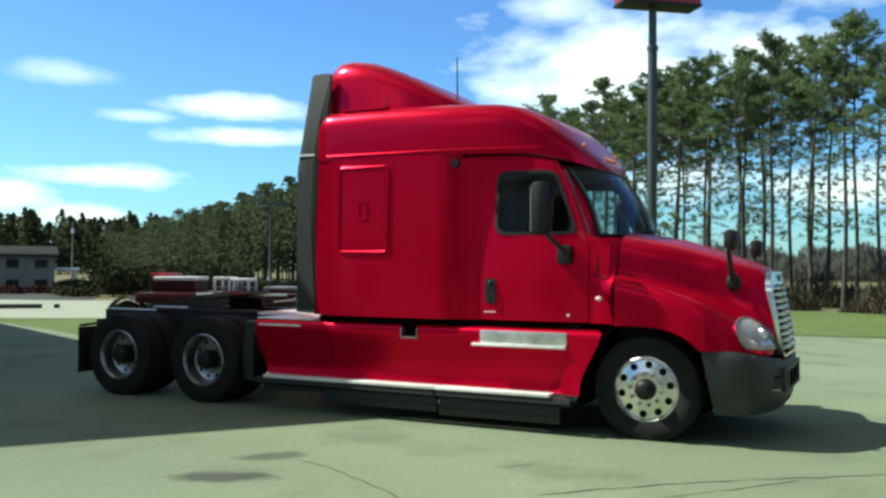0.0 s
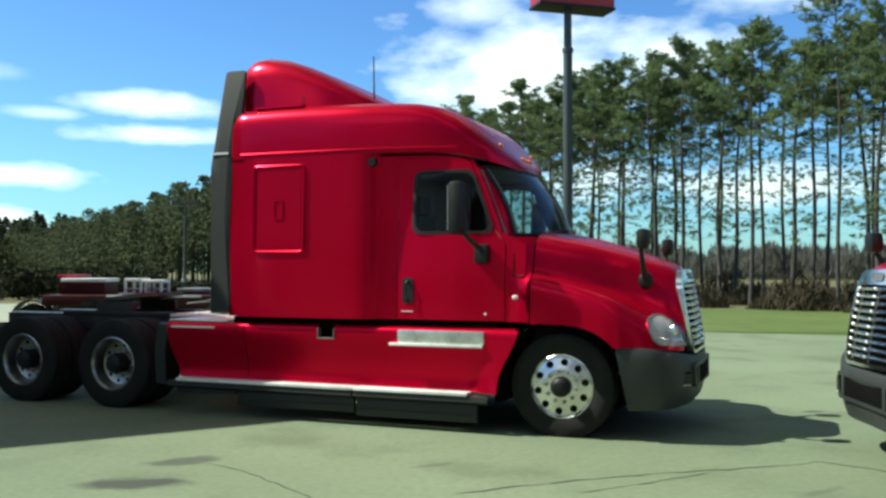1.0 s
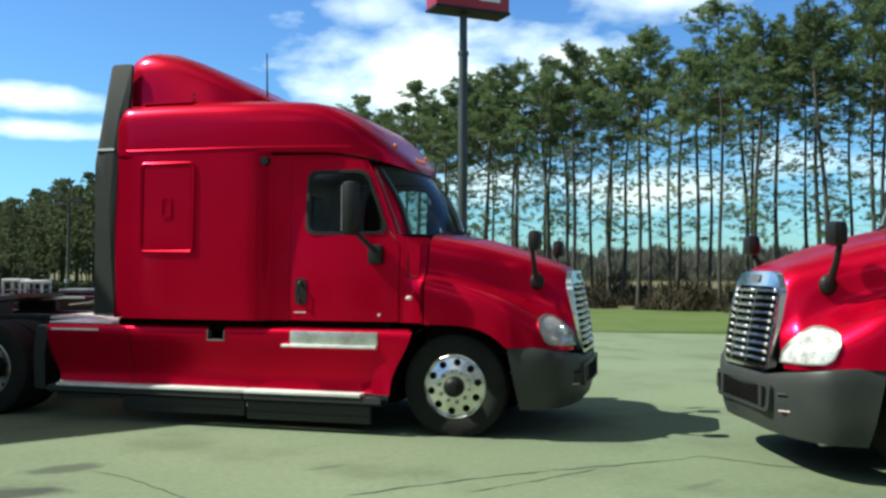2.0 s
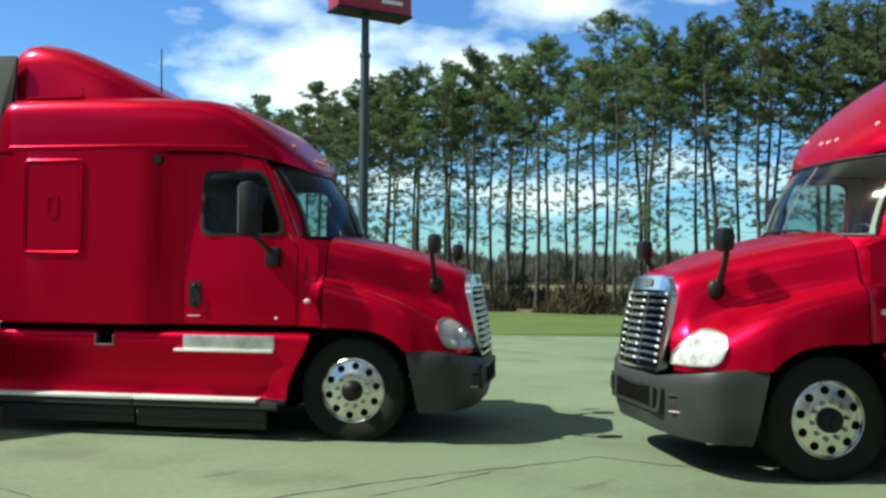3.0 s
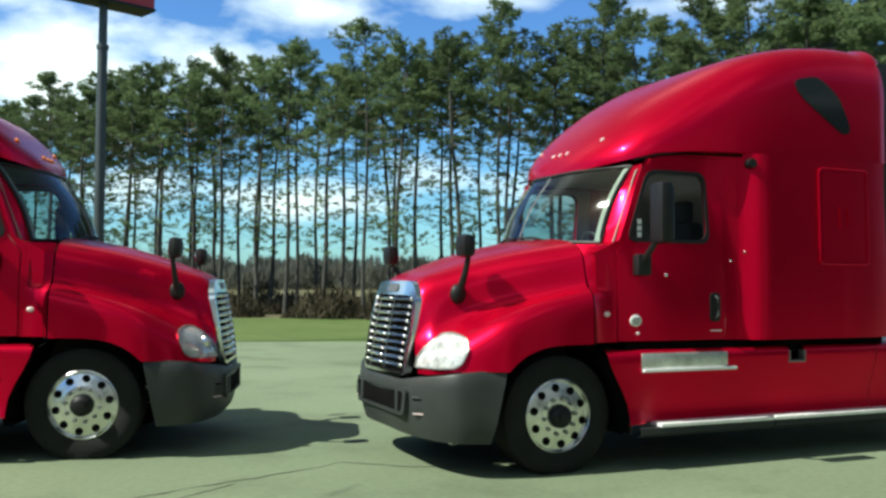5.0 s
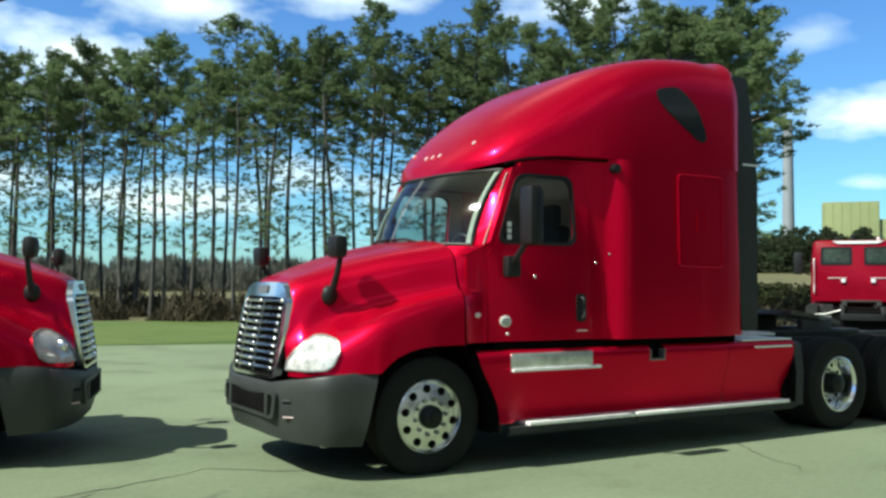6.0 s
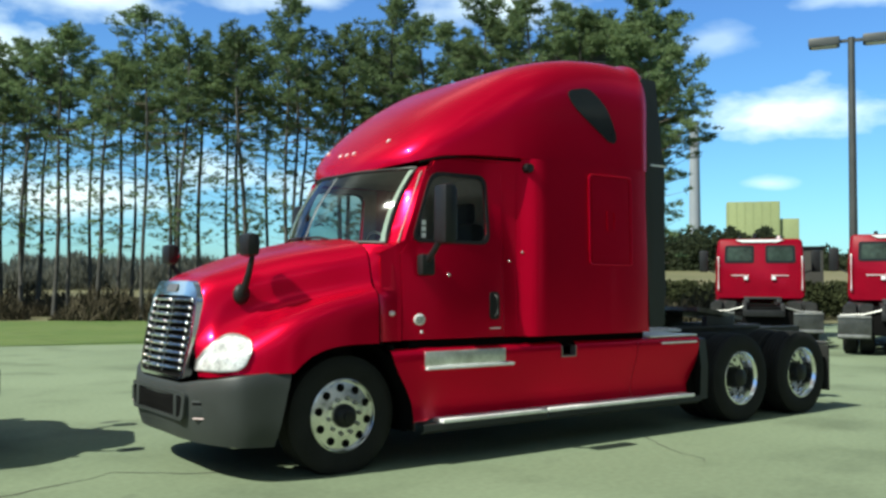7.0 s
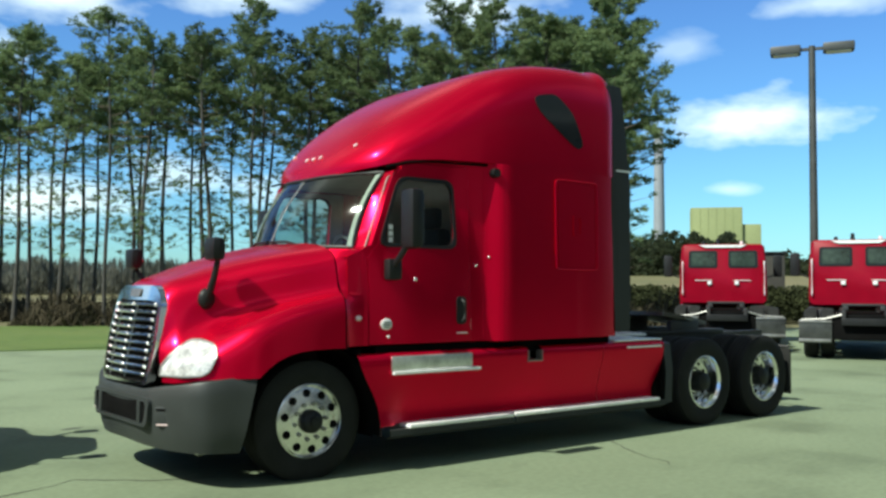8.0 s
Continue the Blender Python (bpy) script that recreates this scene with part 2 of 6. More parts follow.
SEAT = material("dark_seat_fabric", (0.03, 0.033, 0.036), rough=0.9, vary=0.3, scale=8, fine=200)
AMBER = material("amber_lamp", (0.75, 0.22, 0.04), rough=0.2, vary=0.1, coat=1.0)
LAMP_WHITE = material("clear_marker_lamp", (0.72, 0.56, 0.56), rough=0.15, vary=0.05, coat=1.0)
TAIL_RED = material("red_tail_lamp", (0.55, 0.01, 0.02), rough=0.2, vary=0.1, coat=1.0)
MIRROR = material("mirror_glass", (0.9, 0.92, 0.93), rough=0.02, metal=1.0, vary=0.02)
BARK = material("pine_bark", (0.068, 0.064, 0.055), rough=0.95, vary=0.5, scale=3, fine=25, bump=0.02, per_object=0.5)
TWIG = material("dead_twig_bark", (0.16, 0.13, 0.10), rough=0.95, vary=0.4, scale=5)
NEEDLES = leaf_material("pine_needles", (0.185, 0.248, 0.112), (0.100, 0.145, 0.066), 0.7, 7.0, 0.45)
FOREST = leaf_material("far_forest_foliage", (0.066, 0.082, 0.043), (0.050, 0.064, 0.034), 0.10, 0.9, 0.0, 0.7, 0.1)
# grey of bare trees, paled so that distance haze is in the colour
HAZE_WOOD = leaf_material("hazy_bare_wood", (0.165, 0.168, 0.140), (0.120, 0.128, 0.102), 0.08, 0.5, 0.0, 0.6)
BRUSH = material("dry_brown_brush", (0.088, 0.074, 0.048), rough=0.95, vary=0.5, scale=0.6, fine=7, other=(0.046, 0.042, 0.027), per_object=0.4, spec=0.05)
WEEDS = material("dull_olive_weeds", (0.040, 0.046, 0.021), rough=0.95, vary=0.4, scale=0.4, fine=5, other=(0.024, 0.029, 0.013), spec=0.05)
DULL_RED = material("dull_red_mass", (0.060, 0.026, 0.023), rough=0.9, vary=0.4, scale=1, fine=9, spec=0.05)
SHRUB = material("low_green_shrub", (0.040, 0.046, 0.024), rough=0.9, vary=0.4, scale=1, fine=9, spec=0.05)
TRAILER_RED = material("dull_maroon_trailer_paint", (0.060, 0.014, 0.016), rough=0.5, vary=0.3, scale=3, fine=30, spec=0.2)
SIGN_RED = material("red_sign_cabinet", (0.36, 0.008, 0.02), rough=0.35, vary=0.12, scale=2)
POLE_PAINT = material("weathered_dark_pole_paint", (0.045, 0.056, 0.056), rough=0.5, vary=0.35, scale=2, fine=30)
LAMP_POLE = material("dark_lamp_pole", (0.05, 0.054, 0.05), rough=0.5, vary=0.3, scale=2)
SHED_WALL = material("weathered_dark_brown_boards", (0.04, 0.037, 0.030), rough=0.85, vary=0.3, scale=2)
SIDING = material("grey_house_siding", (0.225, 0.215, 0.175), rough=0.8, vary=0.15, scale=1)
ROOFING = material("dark_shingles", (0.035, 0.035, 0.032), rough=0.95, vary=0.3, scale=2, spec=0.05)
DARK_PANE = material("dark_window_pane", (0.02, 0.022, 0.025), rough=0.1, vary=0.2)
PLANT_WALL = material("pale_yellow_green_cladding", (0.235, 0.27, 0.12), rough=0.75, vary=0.12, scale=0.06, fine=0.6)
STACK = material("grey_concrete_stack", (0.23, 0.25, 0.27), rough=0.8, vary=0.1, scale=0.2)
WALL_GREY = material("unseen_building_wall", (0.12, 0.11, 0.10), rough=0.6, vary=0.15, scale=0.8)
UNSEEN_WALL = material("unseen_grey_brown_wall", (0.46, 0.45, 0.42), rough=0.85, vary=0.15, scale=0.6, fine=12)
WHITE = material("white_paint", (0.8, 0.8, 0.78), rough=0.4, vary=0.08, scale=4)
CRACK = material("crack_dirt", (0.07, 0.075, 0.055), rough=0.95, vary=0.4, scale=8)
CONCRETE = ground_material("old_concrete_pavement", (0.151, 0.190, 0.118), (0.192, 0.238, 0.152), (0.107, 0.134, 0.084), 0.22, 0.8, 16.0, 0.9, 0.003,
                           stains=[(-1.62, 6.84, 0.46, 0.21, 0.05, 0.85), (-1.36, 7.64, 0.34, 0.19, 0.45, 0.65), (-0.3, 6.15, 0.2, 0.1, 0.3, 0.5),
                                   (4.28, 8.03, 0.14, 0.07, 0.2, 0.9), (4.93, 9.74, 0.17, 0.07, 0.1, 0.8), (3.2, 6.2, 0.3, 0.08, 0.5, 0.35),
                                   (6.6, 5.0, 0.2, 0.09, 0.3, 0.1), (0.6, 7.3, 0.22, 0.06, 0.4, 0.4)])
ROAD = ground_material("pale_road_concrete", (0.27, 0.295, 0.235), (0.31, 0.335, 0.27), (0.23, 0.255, 0.20), 0.2, 0.7, 30.0)
FIELD = ground_material("dry_grass_field", (0.125, 0.122, 0.060), (0.155, 0.138, 0.075), (0.09, 0.10, 0.045), 0.05, 0.3, 6.0, 1.0, 0.04)
ASPHALT = ground_material("old_dark_asphalt", (0.045, 0.045, 0.042), (0.058, 0.058, 0.053), (0.038, 0.038, 0.035), 0.3, 1.0, 20.0)
LAWN = ground_material("spring_lawn", (0.084, 0.132, 0.034), (0.112, 0.150, 0.046), (0.066, 0.100, 0.030), 0.25, 1.1, 14.0, 1.0, 0.03)

# ---- mesh helpers ----
def part(name, bm, mat, parent=None, label="", smooth=35, shadow=True):
    """Links a bmesh as one mesh object; smooth is the angle in degrees under which edges are shaded round."""
    bmesh.ops.recalc_face_normals(bm, faces=bm.faces)
    me = bpy.data.meshes.new(name)
    if smooth:
        for f in bm.faces:
            f.smooth = True
        lim = radians(smooth)
        for e in bm.edges:
            if len(e.link_faces) == 2 and e.calc_face_angle(0) > lim:
                e.smooth = False
    bm.to_mesh(me)
    bm.free()
    me.materials.append(mat)
    ob = new(name, me)
    if parent is not None:
        ob.parent = parent
    if label:
        tagged(ob, label)
    ob.visible_shadow = shadow
    return ob


def empty(name, m):
    ob = new(name)
    ob.matrix_world = m
    ob.empty_display_size = 0.2
    return ob


def box(bm, x0, x1, y0, y1, z0, z1, bevel=0.0, m=None):
    mat = Matrix.Translation(((x0 + x1) / 2, (y0 + y1) / 2, (z0 + z1) / 2)) @ Matrix.Diagonal((abs(x1 - x0), abs(y1 - y0), abs(z1 - z0), 1))
    r = bmesh.ops.create_cube(bm, size=1, matrix=(m @ mat) if m else mat)
    if bevel:
        edges = list({e for v in r["verts"] for e in v.link_edges})
        bmesh.ops.bevel(bm, geom=edges, offset=bevel, segments=2, affect="EDGES", profile=0.6)
    return bm


def cyl(bm, a, b, r0, r1=None, seg=16):
    a, b = Vector(a), Vector(b)
    d = b - a
    m = Matrix.Translation((a + b) / 2) @ d.to_track_quat("Z", "Y").to_matrix().to_4x4()
    bmesh.ops.create_cone(bm, cap_ends=True, segments=seg, radius1=r0, radius2=r0 if r1 is None else r1, depth=d.length, matrix=m)
    return bm


def tube(bm, pts, r, seg=10):
    """A round bar along points; r is a radius or one for each point."""
    pts = [Vector(p) for p in pts]
    rings = []
    for i, p in enumerate(pts):
        d = (pts[min(i + 1, len(pts) - 1)] - pts[max(i - 1, 0)]).normalized()
        q = d.to_track_quat("Z", "Y")
        rr = r[i] if isinstance(r, (list, tuple)) else r
        rings.append([bm.verts.new(p + q @ Vector((rr * math.cos(k * math.tau / seg), rr * math.sin(k * math.tau / seg), 0))) for k in range(seg)])
    for a, b in zip(rings, rings[1:]):
        for k in range(seg):
            bm.faces.new((a[k], a[(k + 1) % seg], b[(k + 1) % seg], b[k]))
    bm.faces.new(rings[0][::-1])
    bm.faces.new(rings[-1])
    return bm


def skin(bm, rows, cap=False, loop=False):
    """Quads over a grid of points; loop closes each row."""
    vs = [[bm.verts.new(p) for p in r] for r in rows]
    n = len(vs[0])
    for a, b in zip(vs, vs[1:]):
        for k in range(n if loop else n - 1):
            bm.faces.new((a[k], a[(k + 1) % n], b[(k + 1) % n], b[k]))
    if cap:
        bm.faces.new(vs[0][::-1])
        bm.faces.new(vs[-1])
    return vs


def lathe(bm, profile, centre, seg=48, axis_sign=1):
    """Turns (radius, offset) round the y axis through centre; offset runs outward by axis_sign."""
    rings = []
    for r, o in profile:
        rings.append([bm.verts.new((centre[0] + r * math.cos(k * math.tau / seg), centre[1] + axis_sign * o, centre[2] + r * math.sin(k * math.tau / seg))) for k in range(seg)])
    for a, b in zip(rings, rings[1:]):
        for k in range(seg):
            bm.faces.new((a[k], a[(k + 1) % seg], b[(k + 1) % seg], b[k]))
    return rings


def curve_through(xs, ys, x):
    """A smooth curve through points that does not overshoot."""
    xs, ys = list(xs), list(ys)
    if xs[0] > xs[-1]:
        xs, ys = xs[::-1], ys[::-1]
    if x <= xs[0]:
        return ys[0]
    if x >= xs[-1]:
        return ys[-1]
    d = [(ys[i + 1] - ys[i]) / (xs[i + 1] - xs[i]) for i in range(len(xs) - 1)]
    t = [d[0]] + [0 if a * b <= 0 else 2 * a * b / (a + b) for a, b in zip(d, d[1:])] + [d[-1]]
    i = max(k for k in range(len(xs) - 1) if xs[k] <= x)
    h = xs[i + 1] - xs[i]
    u = (x - xs[i]) / h
    return (ys[i] * (1 + 2 * u) * (1 - u) ** 2 + h * t[i] * u * (1 - u) ** 2 + ys[i + 1] * u * u * (3 - 2 * u) + h * t[i + 1] * u * u * (u - 1))


def round_outline(pts, r, n=5):
    """A closed outline with its corners rounded."""
    out = []
    for i, p in enumerate(pts):
        p = Vector(p)
        a, b = Vector(pts[i - 1]) - p, Vector(pts[(i + 1) % len(pts)]) - p
        ra, rb = min(r, a.length * 0.48), min(r, b.length * 0.48)
        s, e = p + a.normalized() * ra, p + b.normalized() * rb
        for k in range(n + 1):
            u = k / n
            out.append(s * (1 - u) ** 2 + p * 2 * u * (1 - u) + e * u * u)
    return out


def solidify(bm, t):
    bmesh.ops.recalc_face_normals(bm, faces=bm.faces)
    bmesh.ops.solidify(bm, geom=bm.faces[:], thickness=t)
    return bm


def plate(bm, outline, place, thick):
    """A flat or curved plate: outline in two coordinates, place(u, v, depth) gives the point."""
    n = len(outline)
    c = Vector((sum(p[0] for p in outline) / n, sum(p[1] for p in outline) / n))
    front, back = [], []
    for s in (1.0, 0.6, 0.25):
        front.append([bm.verts.new(place(*(c + (Vector(p) - c) * s), thick)) for p in outline])
    back = [bm.verts.new(place(*p, 0.0)) for p in outline]
    for a, b in [(back, front[0]), (front[0], front[1]), (front[1], front[2])]:
        for k in range(n):
            bm.faces.new((a[k], a[(k + 1) % n], b[(k + 1) % n], b[k]))
    bm.faces.new(front[2])
    return bm


def ring_plate(bm, outer, inner, place, thick):
    n = len(outer)
    rows = []
    for o, d in ((outer, 0.0), (outer, thick), (inner, thick), (inner, 0.0)):
        rows.append([bm.verts.new(place(*p, d)) for p in o])
    for a, b in zip(rows, rows[1:]):
        for k in range(n):
            bm.faces.new((a[k], a[(k + 1) % n], b[(k + 1) % n], b[k]))
    return bm

# ---- the two sleeper trucks: x forward from the front axle, y to the truck's left, z up ----
def smoothstep(a, b, x):
    u = min(1, max(0, (x - a) / (b - a)))
    return u * u * (3 - 2 * u)


def side_w(x, z):
    """Half width of cab and sleeper."""
    cab = 1.13 - 0.05 * smoothstep(-1.0, -0.3, x) - 0.03 * smoothstep(-1.35, -1.75, x)
    cab -= 0.085 * smoothstep(1.55, 2.6, z) * smoothstep(-1.78, -1.45, x) - 0.02 * smoothstep(1.75, 1.35, z)
    sleeper = 1.235 - 0.012 * smoothstep(1.6, 2.6, z) - 0.06 * smoothstep(-3.42, -3.56, x)
    return sleeper + (cab - sleeper) * smoothstep(-1.98, -1.79, x)


FRONT_X = [-0.56, -0.57, -0.605, -0.665, -0.73, -0.80]
FRONT_W = [0.0, 0.20, 0.44, 0.65, 0.79, 0.89]
BASE_Z = 2.69


def roof_plan(x):
    if x > -0.80:
        return curve_through(FRONT_X, FRONT_W, x)
    return curve_through([-0.80, -1.0, -1.4, -1.8, -2.2, -3.40, -3.56], [0.89, 1.02, 1.12, 1.175, 1.203, 1.215, 1.165], x)


ROOFS = {
    "mid": ([-0.56, -0.61, -0.70, -0.85, -1.1, -1.3, -1.5, -2.0, -2.8, -3.47, -3.56], [2.54, 2.64, 2.74, 2.89, 3.09, 3.18, 3.22, 3.25, 3.27, 3.26, 3.20]),
    "high": ([-0.56, -0.61, -0.70, -0.85, -1.1, -1.5, -1.9, -2.3, -2.7, -3.1, -3.36, -3.47, -3.56], [2.54, 2.68, 2.80, 2.96, 3.17, 3.41, 3.60, 3.73, 3.80, 3.83, 3.82, 3.86, 3.83]),
}


def roof_base(x):
    return curve_through([-1.35, -1.05, -0.70, -0.56], [BASE_Z, 2.665, 2.58, 2.535], x)


def roof_shape(kind, x):
    xs, zs = ROOFS[kind]
    power = 2.4 + 4.4 * smoothstep(-0.8, -2.7, x) if kind == "high" else 4.2 + 2.6 * smoothstep(-0.6, -1.4, x)
    return roof_plan(x), roof_base(x), max(curve_through(xs, zs, x), roof_base(x) + 0.02), power


def roof_y(kind, x, z):
    w, b, t, p = roof_shape(kind, x)
    u = min(1, max(0, (z - b) / (t - b)))
    return w * (1 - u ** p) ** (1 / p)


def windshield_point(w, u):
    """w across from -1 to 1, u up from 0 to 1."""
    a = abs(w)
    foot = Vector((-0.20 - 0.31 * a ** 2.3, 0.92 * w, 1.90 - 0.03 * a))
    head = Vector((-0.56 - 0.285 * a ** 2.3, 0.89 * w, 2.535 + 0.02 * a))
    p = foot.lerp(head, u)
    p.x += 0.05 * math.sin(math.pi * u)
    return p


def pillar_x(z):
    """Front edge of the cab side."""
    if z <= 1.87:
        return -0.34
    return -0.57 - 0.27 * (z - 1.87) / 0.69


def door_front(z):
    return -0.53 if z <= 1.87 else -0.615 - 0.265 * (z - 1.87) / 0.69


def glass_front(z):
    return -0.66 if z <= 1.90 else -0.66 - 0.22 * (z - 1.90) / 0.58


Z_ROWS = [1.05, 1.1, 1.2, 1.35, 1.5, 1.65, 1.78, 1.9, 2.05, 2.2, 2.35, 2.49, 2.64, BASE_Z]
GLASS_ROWS = (1.9, 2.49)
DOOR_BACK, GLASS_BACK = -1.645, -1.47


def side_columns(z):
    cols = [-3.56, -3.3, -2.9, -2.4, -2.1, -1.97, -1.94, -1.91, -1.88, -1.85, -1.82, -1.79, DOOR_BACK, GLASS_BACK]
    g, d, f = glass_front(z), door_front(z), pillar_x(z)
    cols += [GLASS_BACK + (g - GLASS_BACK) * k / 4 for k in (1, 2, 3, 4)]
    return cols + [d, (d + f) / 2, f]


N_BACK, N_GLASS0, N_GLASS1, N_DOOR = 12, 13, 17, 18      # column numbers of the door's back, the glass's ends and the door's front


def cab_side(bm, s, keep, out=0.0, shrink=0.0):
    """Faces of one side for which keep(column, row) holds."""
    grid = {}

    def vert(i, j):
        if (i, j) not in grid:
            z = Z_ROWS[j]
            x = side_columns(z)[i]
            xx = x
            z = min(z, roof_base(x) + 0.006) if j == len(Z_ROWS) - 1 else min(z, roof_base(x) - 0.03) if j == len(Z_ROWS) - 2 else z
            if shrink:
                xx = x + shrink * (1 if i == N_BACK else -1 if i == N_DOOR else 0)
                z = z + shrink * (1 if j == 0 else -1 if j == len(Z_ROWS) - 2 else 0)
            grid[i, j] = bm.verts.new((xx, s * (side_w(x, z) + out), z))
        return grid[i, j]
    n = len(side_columns(2.0))
    for i in range(n - 1):
        for j in range(len(Z_ROWS) - 1):
            if keep(i, j):
                bm.faces.new([vert(i, j), vert(i + 1, j), vert(i + 1, j + 1), vert(i, j + 1)])
    return bm


def in_door(i, j):
    return N_BACK <= i < N_DOOR and j < len(Z_ROWS) - 2


def in_glass(i, j):
    return N_GLASS0 <= i < N_GLASS1 and GLASS_ROWS[0] <= Z_ROWS[j] < GLASS_ROWS[1]


HOOD_X = [-0.27, 0.1, 0.45, 0.70, 0.87, 0.945, 0.98]
HOOD_REAR = [
    [(0, 1.93), (.45, 1.92), (.80, 1.88), (.97, 1.79), (1.025, 1.62), (1.05, 1.52), (1.13, 1.46), (1.165, 1.36), (1.175, 1.0)],
    [(0, 1.86), (.43, 1.84), (.74, 1.785), (.852, 1.66), (.882, 1.49), (.908, 1.418), (1.11, 1.392), (1.17, 1.29), (1.195, .9)],
    [(0, 1.76), (.40, 1.74), (.62, 1.675), (.697, 1.56), (.722, 1.40), (.762, 1.318), (1.08, 1.272), (1.162, 1.15), (1.185, .84)],
]
HOOD_FRONT = [
    [(0, 1.67), (.37, 1.65), (.54, 1.585), (.615, 1.46), (.642, 1.30), (.69, 1.212), (.97, 1.122), (1.065, 1.01), (1.09, .84)],
    [(0, 1.60), (.36, 1.58), (.49, 1.51), (.56, 1.38), (.62, 1.20), (.685, 1.09), (.80, 1.01), (.89, .94), (.92, .82)],
    [(0, 1.54), (.34, 1.52), (.46, 1.46), (.53, 1.32), (.56, 1.14), (.61, 1.04), (.68, .96), (.76, .90), (.78, .80)],
    [(0, 1.43), (.33, 1.42), (.455, 1.37), (.515, 1.24), (.548, 1.08), (.57, .99), (.60, .92), (.63, .87), (.645, .78)],
]
HOOD = HOOD_REAR + HOOD_FRONT
ARCH_R, WHEEL_Z = 0.60, 0.475


def hood_low(x):
    u = max(0, x + 0.06) / 0.65
    arch = WHEEL_Z + 0.565 * (1 - u ** 2.5) ** 0.4 if u < 1 else 0
    return max(arch, 0.80 + 0.05 * smoothstep(0.9, 0.3, x))


def hood_section(x, n=40):
    prof = [(curve_through(HOOD_X, [s[k][0] for s in HOOD], x), curve_through(HOOD_X, [s[k][1] for s in HOOD], x)) for k in range(9)]
    ks = list(range(9))
    fine = [(curve_through(ks, [p[0] for p in prof], k * 8 / 79), curve_through(ks, [p[1] for p in prof], k * 8 / 79)) for k in range(80)]
    low = hood_low(x)
    cut = []
    for p in fine:
        if p[1] < low:
            a = cut[-1]
            u = (a[1] - low) / max(1e-6, a[1] - p[1])
            cut.append((a[0] + (p[0] - a[0]) * u, low))
            break
        cut.append(p)
    length = [0]
    for a, b in zip(cut, cut[1:]):
        length.append(length[-1] + math.hypot(b[0] - a[0], b[1] - a[1]))
    res = []
    for k in range(n):
        d = length[-1] * k / (n - 1)
        res.append((float(np.interp(d, length, [c[0] for c in cut])), float(np.interp(d, length, [c[1] for c in cut]))))
    return res


def nose(x, z):
    """The lower front corners of the hood reach farther forward than its top."""
    return x + 0.018 * smoothstep(0.7, 0.98, x) + 0.052 * smoothstep(0.5, 0.95, x) * (1 - smoothstep(0.95, 1.38, z))


def hood_y(x, z):
    sec = hood_section(min(x, 0.98), 60)
    zs, ys = [p[1] for p in sec][::-1], [p[0] for p in sec][::-1]
    return float(np.interp(z, zs, ys))


def bumper_plan(u):
    """u from 0 at the nose to 1 at the wheel arch."""
    us = [0, 0.2, 0.4, 0.55, 0.68, 0.8, 1.0]
    return (curve_through(us, [1.145, 1.14, 1.11, 1.05, 0.97, 0.86, 0.625], u), curve_through(us, [0, 0.30, 0.58, 0.80, 0.97, 1.08, 1.155], u))


def settle(bm):
    for v in bm.verts:
        v.co.z = max(v.co.z, 0.002)


